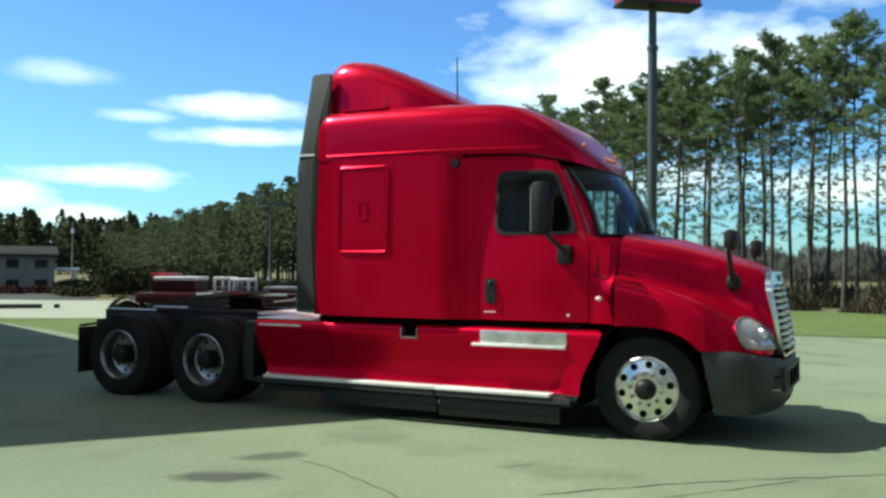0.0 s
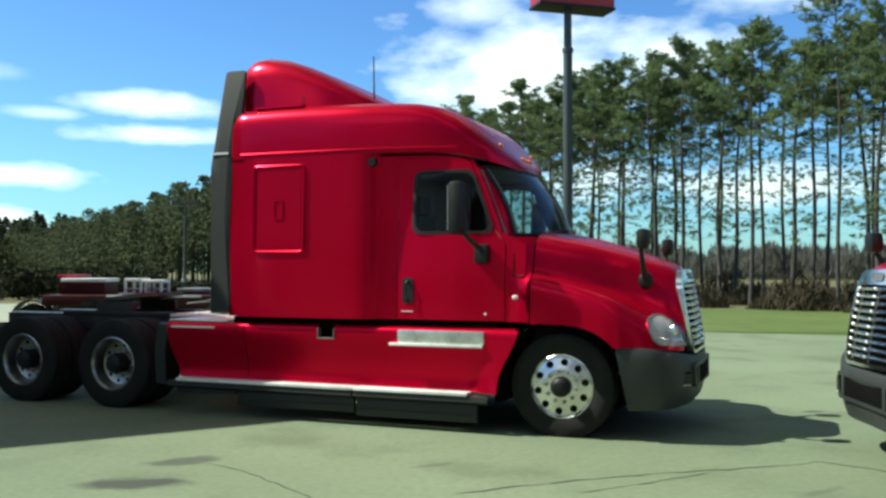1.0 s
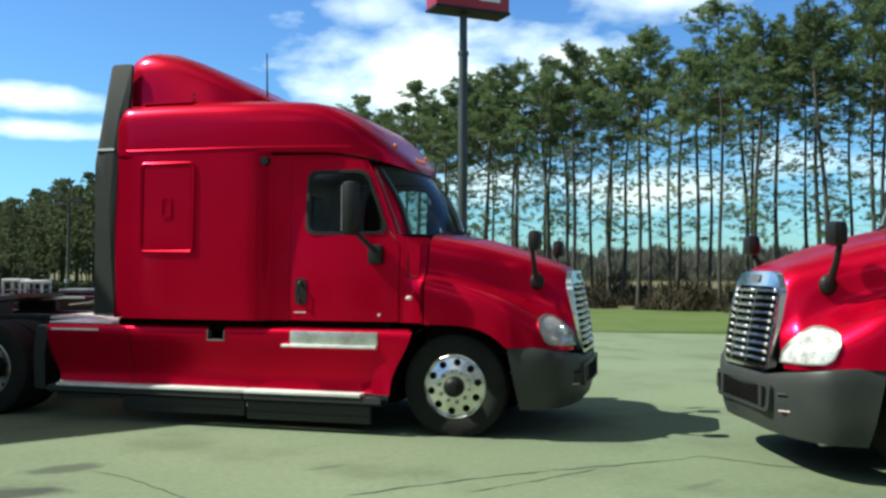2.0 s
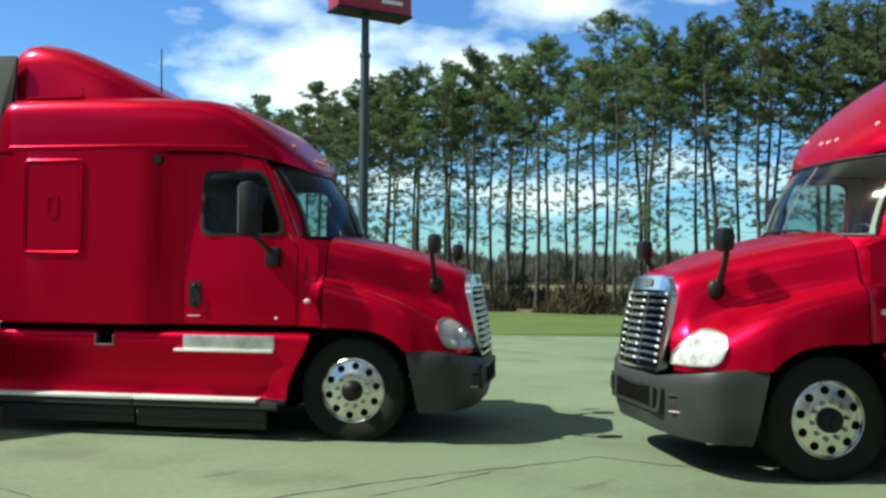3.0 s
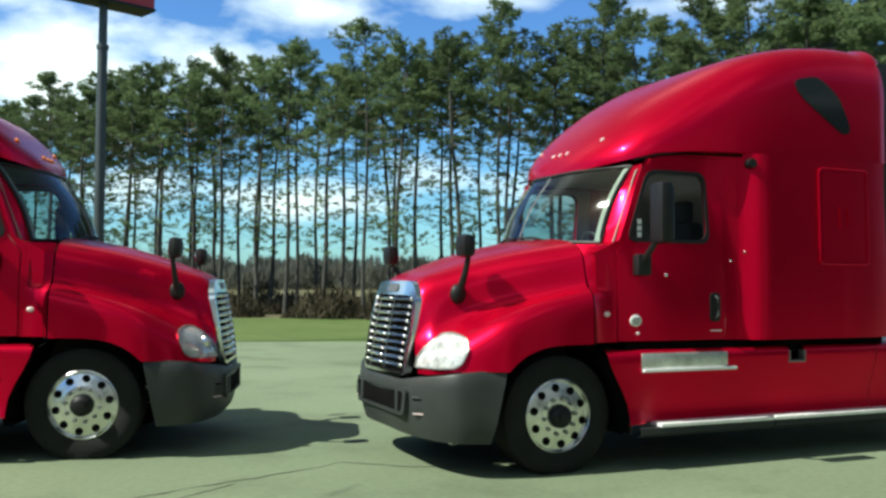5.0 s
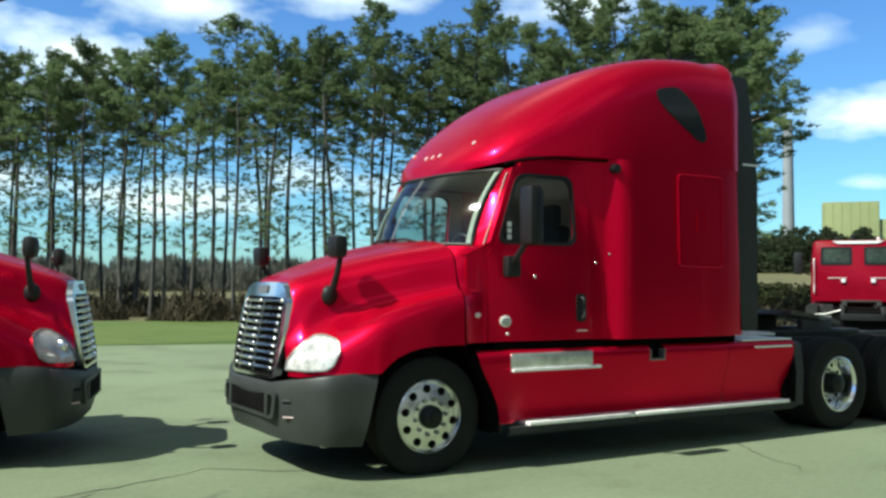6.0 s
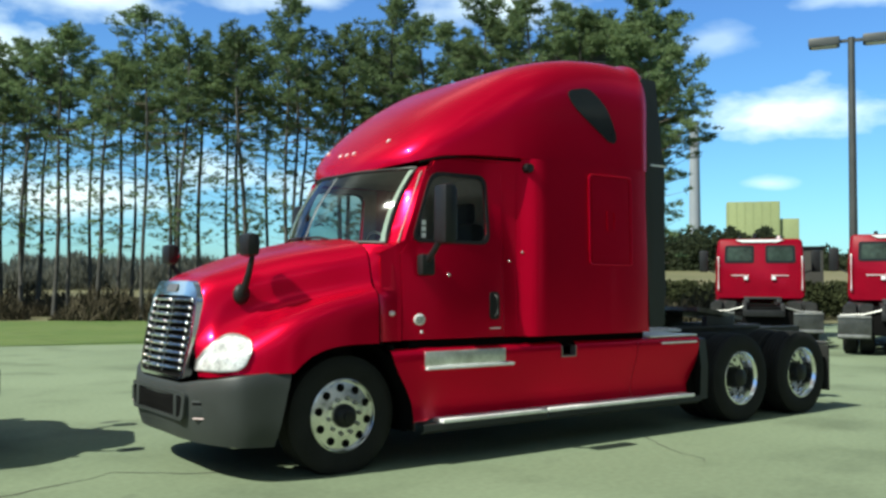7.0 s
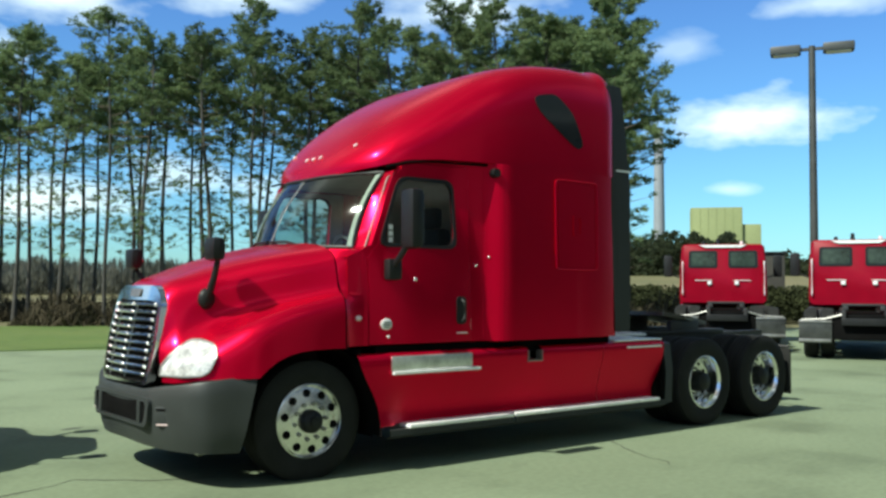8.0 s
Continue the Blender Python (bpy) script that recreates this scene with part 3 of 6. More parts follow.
def wheel(truck, x, s, kind, rim_mat):
    """kind 'steer' has one tyre and a domed disc; 'drive' has two tyres and a deep dish."""
    w = empty("wheel", pose(0, 0, 0))
    w.parent = truck
    tagged(w, "front wheel with polished disc and black hub" if kind == "steer" else "rear twin wheel with deep dished rim")
    R = 0.487 if kind == "steer" else 0.493
    zc = R - (0.022 if kind == "steer" else 0.006)      # the tyre's foot is pressed flat by the load
    tyre = [(0.290, -0.13), (0.31, -0.142), (0.40, -0.15), (0.455, -0.142), (0.482, -0.125)]
    groove = []
    for g in (-0.075, -0.025, 0.025, 0.075):
        groove += [(0.487, g - 0.008), (0.474, g - 0.005), (0.474, g + 0.005), (0.487, g + 0.008)]
    prof = tyre + groove + [(r, -o) for r, o in tyre[::-1]]
    k = R / 0.487
    prof = [(r if r < 0.3 else r * k, o) for r, o in prof]
    outer_y = 0.935 if kind == "steer" else 1.055
    bm = bmesh.new()
    lathe(bm, prof, (x, s * outer_y, zc), 64, s)
    settle(bm)
    part("tyre", bm, RUBBER, w)
    face = outer_y + 0.13
    if kind == "drive":
        bm = bmesh.new()
        lathe(bm, prof, (x, s * (outer_y - 0.33), zc), 48, s)
        settle(bm)
        part("tyre", bm, RUBBER, w)
    bm = bmesh.new()
    if kind == "steer":
        c = (x, s * face, zc)
        lathe(bm, [(0.30, -0.10), (0.297, 0.008), (0.288, 0.014), (0.279, 0.004), (0.272, -0.014), (0.255, -0.006), (0.20, 0.004), (0.172, 0.012), (0.16, 0.016), (0.10, 0.016), (0.02, 0.016)], c, 60, s)
        part("rim", bm, rim_mat, w)
        for k in range(10):
            a = k * math.tau / 10 + 0.2
            bm = bmesh.new()
            cx, cz = x + 0.226 * math.cos(a), zc + 0.226 * math.sin(a)
            cyl(bm, (cx, s * (face - 0.03), cz), (cx, s * (face + 0.0065), cz), 0.033, 0.033, 18)
            part("vent_hole", bm, GAP, w)
            bm = bmesh.new()
            a += 0.31
            cx, cz = x + 0.143 * math.cos(a), zc + 0.143 * math.sin(a)
            cyl(bm, (cx, s * (face + 0.01), cz), (cx, s * (face + 0.042), cz), 0.022, 0.016, 6)
            part("lug_nut", bm, STEEL, w)
        bm = bmesh.new()
        lathe(bm, [(0.098, 0.0), (0.092, 0.06), (0.074, 0.085), (0.05, 0.095), (0.045, 0.115), (0.0, 0.12)], c, 28, s)
        part("hub_cap", bm, BLACK, w, "black hub cap")
    else:
        c = (x, s * face, zc)
        lathe(bm, [(0.30, -0.06), (0.297, 0.008), (0.286, 0.012), (0.275, -0.004), (0.262, -0.03), (0.25, -0.10), (0.243, -0.135), (0.225, -0.145), (0.16, -0.15), (0.08, -0.15)], c, 60, s)
        part("rim", bm, rim_mat, w)
        for k in range(10):
            a = k * math.tau / 10 + 0.1
            bm = bmesh.new()
            cx, cz = x + 0.205 * math.cos(a), zc + 0.205 * math.sin(a)
            cyl(bm, (cx, s * (face - 0.17), cz), (cx, s * (face - 0.144), cz), 0.022, 0.022, 14)
            part("vent_hole", bm, GAP, w)
            bm = bmesh.new()
            a += 0.31
            cx, cz = x + 0.143 * math.cos(a), zc + 0.143 * math.sin(a)
            cyl(bm, (cx, s * (face - 0.155), cz), (cx, s * (face - 0.115), cz), 0.018, 0.013, 6)
            part("lug_nut", bm, STEEL, w)
        bm = bmesh.new()
        lathe(bm, [(0.115, -0.16), (0.112, -0.05), (0.10, 0.0), (0.075, 0.015), (0.0, 0.018)], c, 28, s)
        part("hub_cap", bm, BLACK, w, "drive hub")
    return w


def sleeper_truck(name, m, kind, rim_rear, label):
    truck = empty(name, m)
    tagged(truck, label, "truck", "sleeper trucks nose to nose")

    # cab and sleeper shell
    bm = bmesh.new()
    for s in (1, -1):
        cab_side(bm, s, lambda i, j: not in_door(i, j))
    nz = len(Z_ROWS)
    skin(bm, [[(-3.56, -side_w(-3.56, z) + 2 * side_w(-3.56, z) * k / 6, z) for k in range(7)] for z in Z_ROWS])
    skin(bm, [[(x, -side_w(x, 1.05), 1.05), (x, side_w(x, 1.05), 1.05)] for x in (-3.56, -2.0, -1.7, -1.0, -0.34)])
    # cowl under the windshield
    cowl = []
    for k in range(21):
        w = -1 + k / 10
        p = windshield_point(w, 0)
        cowl.append([tuple(p), (p.x + 0.02, p.y, p.z - 0.05), (-0.30, p.y * 1.0, 1.80), (-0.30, p.y * 1.04, 1.05)])
    skin(bm, cowl)
    for s in (1, -1):
        bm.faces.new([bm.verts.new(q) for q in ((-0.30, s * 0.90, 1.80), (-0.34, s * 1.052, 1.785), (-0.58, s * 1.05, 1.895), (-0.51, s * 0.90, 1.875))])
    body = part("cab_body", bm, RED, truck)
    # black line drawn for the gap under the roof edge and its shadow
    for s in (1, -1):
        bm = bmesh.new()
        tube(bm, [(x, s * (side_w(x, 2.64) + 0.006), roof_base(x) - 0.016) for x in (-1.84, -1.7, -1.5, -1.3, -1.15, -1.0, -0.85, -0.76)], 0.012, 6)
        part("roof_gap_shadow", bm, GAP, truck)

    # roof cap
    bm = bmesh.new()
    xs = [-0.561, -0.565, -0.572, -0.582, -0.595, -0.61, -0.63, -0.655, -0.68, -0.705, -0.73, -0.76, -0.80, -0.87, -0.95, -1.1, -1.3, -1.5, -1.7, -1.75, -1.8, -1.85, -1.9, -1.95, -2.0, -2.15, -2.35, -2.6, -2.9, -3.1, -3.25, -3.34, -3.41, -3.47, -3.56]
    rows = []
    for x in xs:
        w, b, t, p = roof_shape(kind, x)
        half = []
        for k in range(15):
            a = math.pi / 2 * k / 14
            half.append((w * math.cos(a) ** (2 / p) if k < 14 else 0.0, b + (t - b) * math.sin(a) ** (2 / p)))
        inner = min(0.97 * w, side_w(x, BASE_Z) - 0.02)
        rows.append([(x, inner, b)] + [(x, y, z) for y, z in half] + [(x, -y, z) for y, z in half[-2::-1]] + [(x, -inner, b)])
    vs = skin(bm, rows)
    bm.faces.new(vs[-1])
    part("roof", bm, RED, truck, smooth=50)
    if kind == "mid":
        for s in (1, -1):
            bm = bmesh.new()
            tube(bm, [(x, s * (roof_y(kind, x, 2.735) + 0.002), 2.735) for x in (-3.40, -3.0, -2.6, -2.2, -1.8, -1.4, -1.05)], 0.009, 6)
            part("roof_seam", bm, RED, truck)
        # raised roof lip and air deflector
        bm = bmesh.new()
        rows = []
        for x, w, t in [(-1.93, 0.50, 3.25), (-2.05, 0.70, 3.31), (-2.3, 0.84, 3.44), (-2.6, 0.92, 3.60), (-2.9, 0.955, 3.74), (-3.1, 0.965, 3.81), (-3.3, 0.965, 3.845), (-3.43, 0.95, 3.84), (-3.51, 0.93, 3.80), (-3.55, 0.90, 3.70)]:
            half = []
            for k in range(11):
                a = math.pi / 2 * k / 10
                half.append(((w + 0.07 * (1 - math.sin(a))) * math.cos(a) ** (2 / 8) if k < 10 else 0.0, 3.14 + (t - 3.14) * math.sin(a) ** (2 / 8)))
            rows.append([(x, y, z) for y, z in half] + [(x, -y, z) for y, z in half[-2::-1]])
        vs = skin(bm, rows)
        bm.faces.new(vs[-1])
        part("roof_fairing", bm, RED, truck, "swept red air deflector", smooth=50)
        for s in (1, -1):
            bm = bmesh.new()
            box(bm, -3.3, -2.72, s * 1.02, s * 1.12, 3.215, 3.24, 0.008)
            part("fairing_foot", bm, RED, truck)
            for zz in (3.33, 3.28):
                bm = bmesh.new()
                cyl(bm, (-2.78, s * 0.99, zz), (-2.78, s * 1.015, zz), 0.012, seg=10)
                part("bolt", bm, BLACK, truck)
        bm = bmesh.new()
        tube(bm, [(-2.14, -0.62, 3.20), (-2.145, -0.62, 3.5), (-2.15, -0.62, 3.80)], [0.014, 0.008, 0.006], 6)
        part("antenna", bm, BLACK, truck)
    else:
        for s in (1, -1):
            out = round_outline([(-2.36, 3.39), (-2.66, 3.45), (-2.90, 3.27), (-3.05, 2.97), (-2.96, 2.91), (-2.66, 3.10), (-2.43, 3.25)], 0.10, 5)
            bm = bmesh.new()
            plate(bm, out, lambda u, v, d: (u, s * (roof_y(kind, u, v) + d * 2 - 0.003), v), 0.006)
            part("roof_window", bm, DARK_PANE, truck, "dark sleeper roof window")
        bm = bmesh.new()
        box(bm, -3.50, -3.44, -0.25, 0.25, 3.835, 3.885, 0.01)
        part("roof_lamp_bar", bm, RED, truck)
    for w in (-0.62, -0.14, 0.0, 0.14, 0.62):
        p = windshield_point(w, 1)
        bm = bmesh.new()
        x = p.x - 0.085 if abs(w) < 0.5 else p.x - 0.10
        ww, b, t, pw = roof_shape(kind, x)
        z = b + (t - b) * (1 - min(1, abs(p.y) / ww) ** pw) ** (1 / pw)
        bmesh.ops.create_uvsphere(bm, u_segments=12, v_segments=8, radius=1, matrix=Matrix.Translation((x, p.y, z + 0.008)) @ pose(0, 0, 0, 0, 40, 0) @ Matrix.Diagonal((0.028, 0.016, 0.014, 1)))
        part("marker_lamp", bm, LAMP_WHITE if kind == "high" else AMBER, truck, "small clearance lamp")

    # windshield, its seal and wipers
    bm = bmesh.new()
    skin(bm, [[windshield_point(-0.975 + 1.95 * k / 24, 0.025 + 0.95 * j / 8) for k in range(25)] for j in range(9)])
    shield = part("windshield", bm, SHIELD, truck, "curved tinted windshield", smooth=60, shadow=False)
    bm = bmesh.new()
    edge = [windshield_point(-0.985 + 1.97 * k / 24, 0.01) for k in range(25)] + [windshield_point(0.985, j / 8) for j in range(1, 8)]
    edge += [windshield_point(0.985 - 1.97 * k / 24, 0.995) for k in range(25)] + [windshield_point(-0.985, 1 - j / 8) for j in range(1, 8)]
    tube(bm, edge + edge[:1], 0.018, 6)
    part("seal", bm, BLACK, shield)
    for s in (1, -1):
        bm = bmesh.new()
        rows = []
        for j in range(9):
            u = j / 8
            a, b = windshield_point(s * 0.985, u), windshield_point(s * 0.925, u)
            rows.append([a + Vector((0.0, 0, 0)), a + Vector((-0.05, -s * 0.01, 0)), b + Vector((-0.06, 0, 0)), b + Vector((-0.012, 0, 0))])
        skin(bm, rows, loop=True)
        part("pillar_lining", bm, TRIM_LIGHT, truck, "pale windshield pillar lining")
        bm = bmesh.new()
        tube(bm, [windshield_point(s * 0.55, 0.0) + Vector((0.03, 0, 0.01)), windshield_point(s * 0.30, 0.06) + Vector((0.03, 0, 0.01)), windshield_point(s * 0.02, 0.05) + Vector((0.03, 0, 0.01))], 0.012, 6)
        part("wiper", bm, BLACK, truck)
        # outer pillar between windshield and door
        bm = bmesh.new()
        rows = []
        for j in range(9):
            u = j / 8
            a = windshield_point(s * 0.985, u)
            z = a.z
            rows.append([a, a + Vector((-0.02, s * 0.012, 0)), (pillar_x(z), s * side_w(pillar_x(z), z), z)])
        skin(bm, rows)
        part("pillar", bm, RED, truck)
    bm = bmesh.new()
    tube(bm, [windshield_point(0, 0.03) + Vector((0.006, 0, 0)), windshield_point(0, 0.5) + Vector((0.006, 0, 0)), windshield_point(0, 0.97) + Vector((0.006, 0, 0))], 0.008, 6)
    part("windshield_divider", bm, STEEL, shield)

    # doors
    for s in (1, -1):
        bm = bmesh.new()
        cab_side(bm, s, lambda i, j: in_door(i, j) and not in_glass(i, j), out=0.006, shrink=0.006)
        solidify(bm, 0.03)
        door = part("door", bm, RED, truck)
        place = lambda u, v, d, s=s: (u, s * (side_w(u, v) + 0.004 + d), v)
        grow = lambda g: round_outline([(GLASS_BACK - g, 1.9 - g), (glass_front(1.9) + g * 1.2, 1.9 - g * 0.8), (glass_front(2.49) + g * 0.6, 2.49 + g), (GLASS_BACK - g, 2.49 + g)], 0.11, 6)
        bm = bmesh.new()
        ring_plate(bm, grow(0.02), grow(-0.012), place, 0.012)
        part("window_frame", bm, BLACK, door, "black window rubber")
        bm = bmesh.new()
        out = grow(-0.012)
        bm.faces.new([bm.verts.new(place(p[0], p[1], -0.022 - 0.045 * (p[0] + 1.07))) for p in out])
        part("window", bm, PANE, door, "tinted side window", shadow=False)
        bm = bmesh.new()
        inside = lambda u, v, d, s=s: (u, s * (side_w(u, v) - 0.034 - d), v)
        ring_plate(bm, round_outline([(DOOR_BACK + 0.02, 1.3), (-0.30, 1.3), (pillar_x(2.52) + 0.02, 2.52), (DOOR_BACK + 0.02, 2.54)], 0.04, 6), grow(0.0), inside, 0.012)
        part("door_lining", bm, INTERIOR, door, "grey inner door lining")
        bm = bmesh.new()
        out = round_outline([(-1.575, 1.21), (-1.455, 1.21), (-1.455, 1.46), (-1.575, 1.46)], 0.045, 5)
        plate(bm, out, place, 0.012)
        handle = part("handle", bm, BLACK, door, "black pull handle")
        bm = bmesh.new()
        tube(bm, [(-1.515, s * (side_w(-1.5, 1.4) + 0.015), 1.43), (-1.515, s * (side_w(-1.5, 1.4) + 0.05), 1.41), (-1.515, s * (side_w(-1.5, 1.3) + 0.05), 1.26), (-1.515, s * (side_w(-1.5, 1.3) + 0.015), 1.24)], 0.013, 8)
        part("grip", bm, EXTENDER, handle)
        bm = bmesh.new()
        box(bm, -1.58, -1.46, s * (side_w(-1.5, 1.14) + 0.006), s * (side_w(-1.5, 1.14) + 0.014), 1.128, 1.138)
        part("trim_strip", bm, STRIP, door)
        # door mirror
        mirror = empty("door_mirror", pose(0, 0, 0))
        mirror.parent = truck
        tagged(mirror, "tall black door mirror on a bent arm")
        y0 = side_w(-0.72, 1.68)
        mx = 0.06 if kind == "high" and s > 0 else -0.08
        bm = bmesh.new()
        box(bm, -0.82, -0.68, s * y0, s * (y0 + 0.09), 1.60, 1.78, 0.025)
        part("bracket", bm, BLACK, mirror)
        bm = bmesh.new()
        tube(bm, [(-0.74, s * (y0 + 0.07), 1.72), (-0.76 + mx * 0.5, s * (y0 + 0.18), 1.80), (-0.80 + mx, s * (y0 + 0.27), 1.90), (-0.80 + mx, s * (y0 + 0.27), 2.05)], 0.026, 8)
        part("arm", bm, BLACK, mirror)
        bm = bmesh.new()
        box(bm, -0.885 + mx, -0.755 + mx, s * 1.32, s * 1.50, 1.86, 2.36, 0.045)
        part("mirror_head", bm, BLACK, mirror)
        bm = bmesh.new()
        box(bm, -0.893 + mx, -0.886 + mx, s * 1.34, s * 1.48, 1.90, 2.32, 0.0)
        part("mirror_glass", bm, MIRROR, mirror)
        # mirror on the hood
        hm = empty("hood_mirror", pose(0, 0, 0))
        hm.parent = truck
        tagged(hm, "round black hood mirror on a stalk")
        yb = hood_y(0.70, 1.44)
        far = (kind == "high") == (s < 0)
        hx, hz = (0.06 if far and kind == "high" else 0.0), (-0.075 if far else -0.03)
        bm = bmesh.new()
        bmesh.ops.create_uvsphere(bm, u_segments=16, v_segments=10, radius=1, matrix=Matrix.Translation((0.70, s * (yb + 0.02), 1.44)) @ Matrix.Diagonal((0.07, 0.05, 0.085, 1)))
        part("foot", bm, BLACK, hm)
        bm = bmesh.new()
        tube(bm, [(0.70, s * (yb + 0.05), 1.46), (0.69, s * (yb + 0.13), 1.60), (0.68 + hx, s * (yb + 0.17), 1.76 + hz), (0.68 + hx, s * (yb + 0.17), 1.85 + hz)], [0.034, 0.026, 0.022, 0.02], 8)
        part("stalk", bm, BLACK, hm)
        bm = bmesh.new()
        box(bm, 0.645 + hx, 0.765 + hx, s * (yb + 0.17) - 0.10, s * (yb + 0.17) + 0.10, 1.765 + hz, 1.955 + hz, 0.055)
        part("mirror_head", bm, BLACK, hm)
        bm = bmesh.new()
        cyl(bm, (0.652 + hx, s * (yb + 0.17), 1.86 + hz), (0.642 + hx, s * (yb + 0.17), 1.86 + hz), 0.06, 0.06, 20)
        part("mirror_glass", bm, MIRROR, hm)

        # side fairing behind the sleeper
        bm = bmesh.new()
        top = 3.66 if kind == "mid" else 3.66
        pts = [(-3.55, 1.09), (-3.78, 1.09), (-3.79, 2.6), (-3.68, top), (-3.44, top)]
        plate(bm, round_outline(pts, 0.04, 3), lambda u, v, d: (u, s * (1.185 - (0.12 if kind == "mid" else 0.03) * smoothstep(2.9, 3.8, v) + d - 0.03), v), 0.035)
        ext = part("side_extender", bm, EXTENDER, truck, "charcoal gap fairing")
        bm = bmesh.new()
        box(bm, -3.795, -3.57, s * 1.190, s * 1.196, 2.755, 2.775)
        part("bright_band", bm, STRIP, ext)

        # hatch in the sleeper side
        place2 = lambda u, v, d, s=s: (u, s * (side_w(u, v) + d), v)
        big = round_outline([(-3.225, 1.72), (-2.63, 1.72), (-2.63, 2.60), (-3.225, 2.60)], 0.05, 4)
        small = round_outline([(-3.20, 1.745), (-2.655, 1.745), (-2.655, 2.575), (-3.20, 2.575)], 0.04, 4)
        bm = bmesh.new()
        ring_plate(bm, big, small, place2, 0.014 if kind == "mid" else 0.006)
        edge = [(p[0] * 1.0, p[1]) for p in big]
        tube(bm, [place2(u, v, 0.009) for u, v in edge + edge[:1]], 0.012 if kind == "mid" else 0.007, 6)
        part("hatch_frame", bm, RED, truck)
        bm = bmesh.new()
        plate(bm, round_outline([(-3.19, 1.755), (-2.665, 1.755), (-2.665, 2.565), (-3.19, 2.565)], 0.035, 4), place2, 0.008)
        hatch = part("hatch_door", bm, RED, truck)
        bm = bmesh.new()
        ring_plate(bm, round_outline([(-2.99, 2.05), (-2.87, 2.05), (-2.87, 2.26), (-2.99, 2.26)], 0.03, 4), round_outline([(-2.97, 2.07), (-2.89, 2.07), (-2.89, 2.24), (-2.97, 2.24)], 0.025, 4), lambda u, v, d: place2(u, v, d + 0.006), 0.012)
        part("hatch_latch", bm, RED, hatch)
        bm = bmesh.new()
        cyl(bm, (-1.885, s * (side_w(-1.89, 2.59) - 0.01), 2.60), (-1.875, s * (side_w(-1.89, 2.59) + 0.06), 2.60), 0.046, 0.040, 14)
        part("side_lamp", bm, BLACK, truck, "small black lamp housing")
        # badge and lamps on the cowl
        if s > 0:
            bm = bmesh.new()
            bmesh.ops.create_uvsphere(bm, u_segments=24, v_segments=8, radius=1, matrix=Matrix.Translation((-0.70, s * (side_w(-0.70, 1.24) + 0.006), 1.225)) @ Matrix.Diagonal((0.062, 0.010, 0.05, 1)))
            badge = part("badge", bm, STRIP, truck, "oval silver badge")
            bm = bmesh.new()
            for zz, hw in ((1.24, 0.035), (1.22, 0.042), (1.20, 0.03)):
                box(bm, -0.70 - hw, -0.70 + hw, s * (side_w(-0.70, 1.24) + 0.013), s * (side_w(-0.70, 1.24) + 0.018), zz - 0.004, zz + 0.004)
            part("badge_bars", bm, BUMPER, badge)
        bm = bmesh.new()
        bmesh.ops.create_uvsphere(bm, u_segments=14, v_segments=8, radius=1, matrix=Matrix.Translation((-0.43, s * (side_w(-0.43, 1.28) + 0.01), 1.28)) @ Matrix.Diagonal((0.035, 0.018, 0.024, 1)))
        part("turn_lamp", bm, LAMP_WHITE, truck)
        bm = bmesh.new()
        cyl(bm, (-0.72, s * side_w(-0.72, 1.12), 1.12), (-0.72, s * (side_w(-0.72, 1.12) + 0.012), 1.12), 0.016, 0.012, 10)
        part("rivet", bm, STRIP, truck)
        # small chrome dots on door and sleeper side of the tall truck
        for x, z, r in ((-1.72, 1.74, 0.014), (-1.85, 1.822, 0.014), (-1.0, 1.608, 0.018)) if kind == "high" else ():
            bm = bmesh.new()
            bmesh.ops.create_uvsphere(bm, u_segments=10, v_segments=6, radius=r, matrix=Matrix.Translation((x, s * (side_w(x, z) + 0.006), z)))
            part("bright_dot", bm, CHROME, truck)
        # three stacked white squares at the window's front lower corner
        for k in range(3) if kind == "high" and s > 0 else ():
            bm = bmesh.new()
            box(bm, -0.80, -0.755, side_w(-0.78, 1.98) - 0.012, side_w(-0.78, 1.98) - 0.009, 1.925 + k * 0.055, 1.968 + k * 0.055)
            part("window_mark", bm, WHITE, truck, "small white square in the window")

    # cab inside
    bm = bmesh.new()
    skin(bm, [[(-1.95, -1.08, z), (-1.95, 1.08, z)] for z in (1.06, 2.0, 2.58)])
    skin(bm, [[(x, -1.0, 1.10), (x, 1.0, 1.10)] for x in (-1.94, -1.0, -0.36)])
    skin(bm, [[(x, -w, 2.55), (x, 0.0, 2.58), (x, w, 2.55)] for x, w in ((-1.94, 0.96), (-1.0, 0.94), (-0.80, 0.86))])
    part("cab_lining", bm, INTERIOR, truck)
    bm = bmesh.new()
    box(bm, -0.85, -0.42, -0.88, 0.88, 1.50, 1.85, 0.06)
    part("dashboard", bm, INTERIOR, truck)
    bm = bmesh.new()
    tube(bm, [(-0.72 + 0.10 * math.sin(a), 0.52 + 0.21 * math.cos(a), 1.80 + 0.19 * math.sin(a)) for a in [k * math.tau / 20 for k in range(21)]], 0.014, 6)
    tube(bm, [(-0.5, 0.52, 1.70), (-0.71, 0.52, 1.80)], 0.02, 6)
    part("steering_wheel", bm, BLACK, truck)
    for s in (1, -1):
        bm = bmesh.new()
        box(bm, -1.62, -1.05, s * 0.27, s * 0.78, 1.35, 1.52, 0.05)
        box(bm, -1.72, -1.55, s * 0.29, s * 0.76, 1.45, 2.10, 0.06)
        box(bm, -1.68, -1.58, s * 0.38, s * 0.67, 2.10, 2.30, 0.04)
        box(bm, -1.5, -1.15, s * 0.35, s * 0.7, 1.09, 1.36, 0.02)
        part("seat", bm, SEAT, truck)

    # hood with fenders
    bm = bmesh.new()
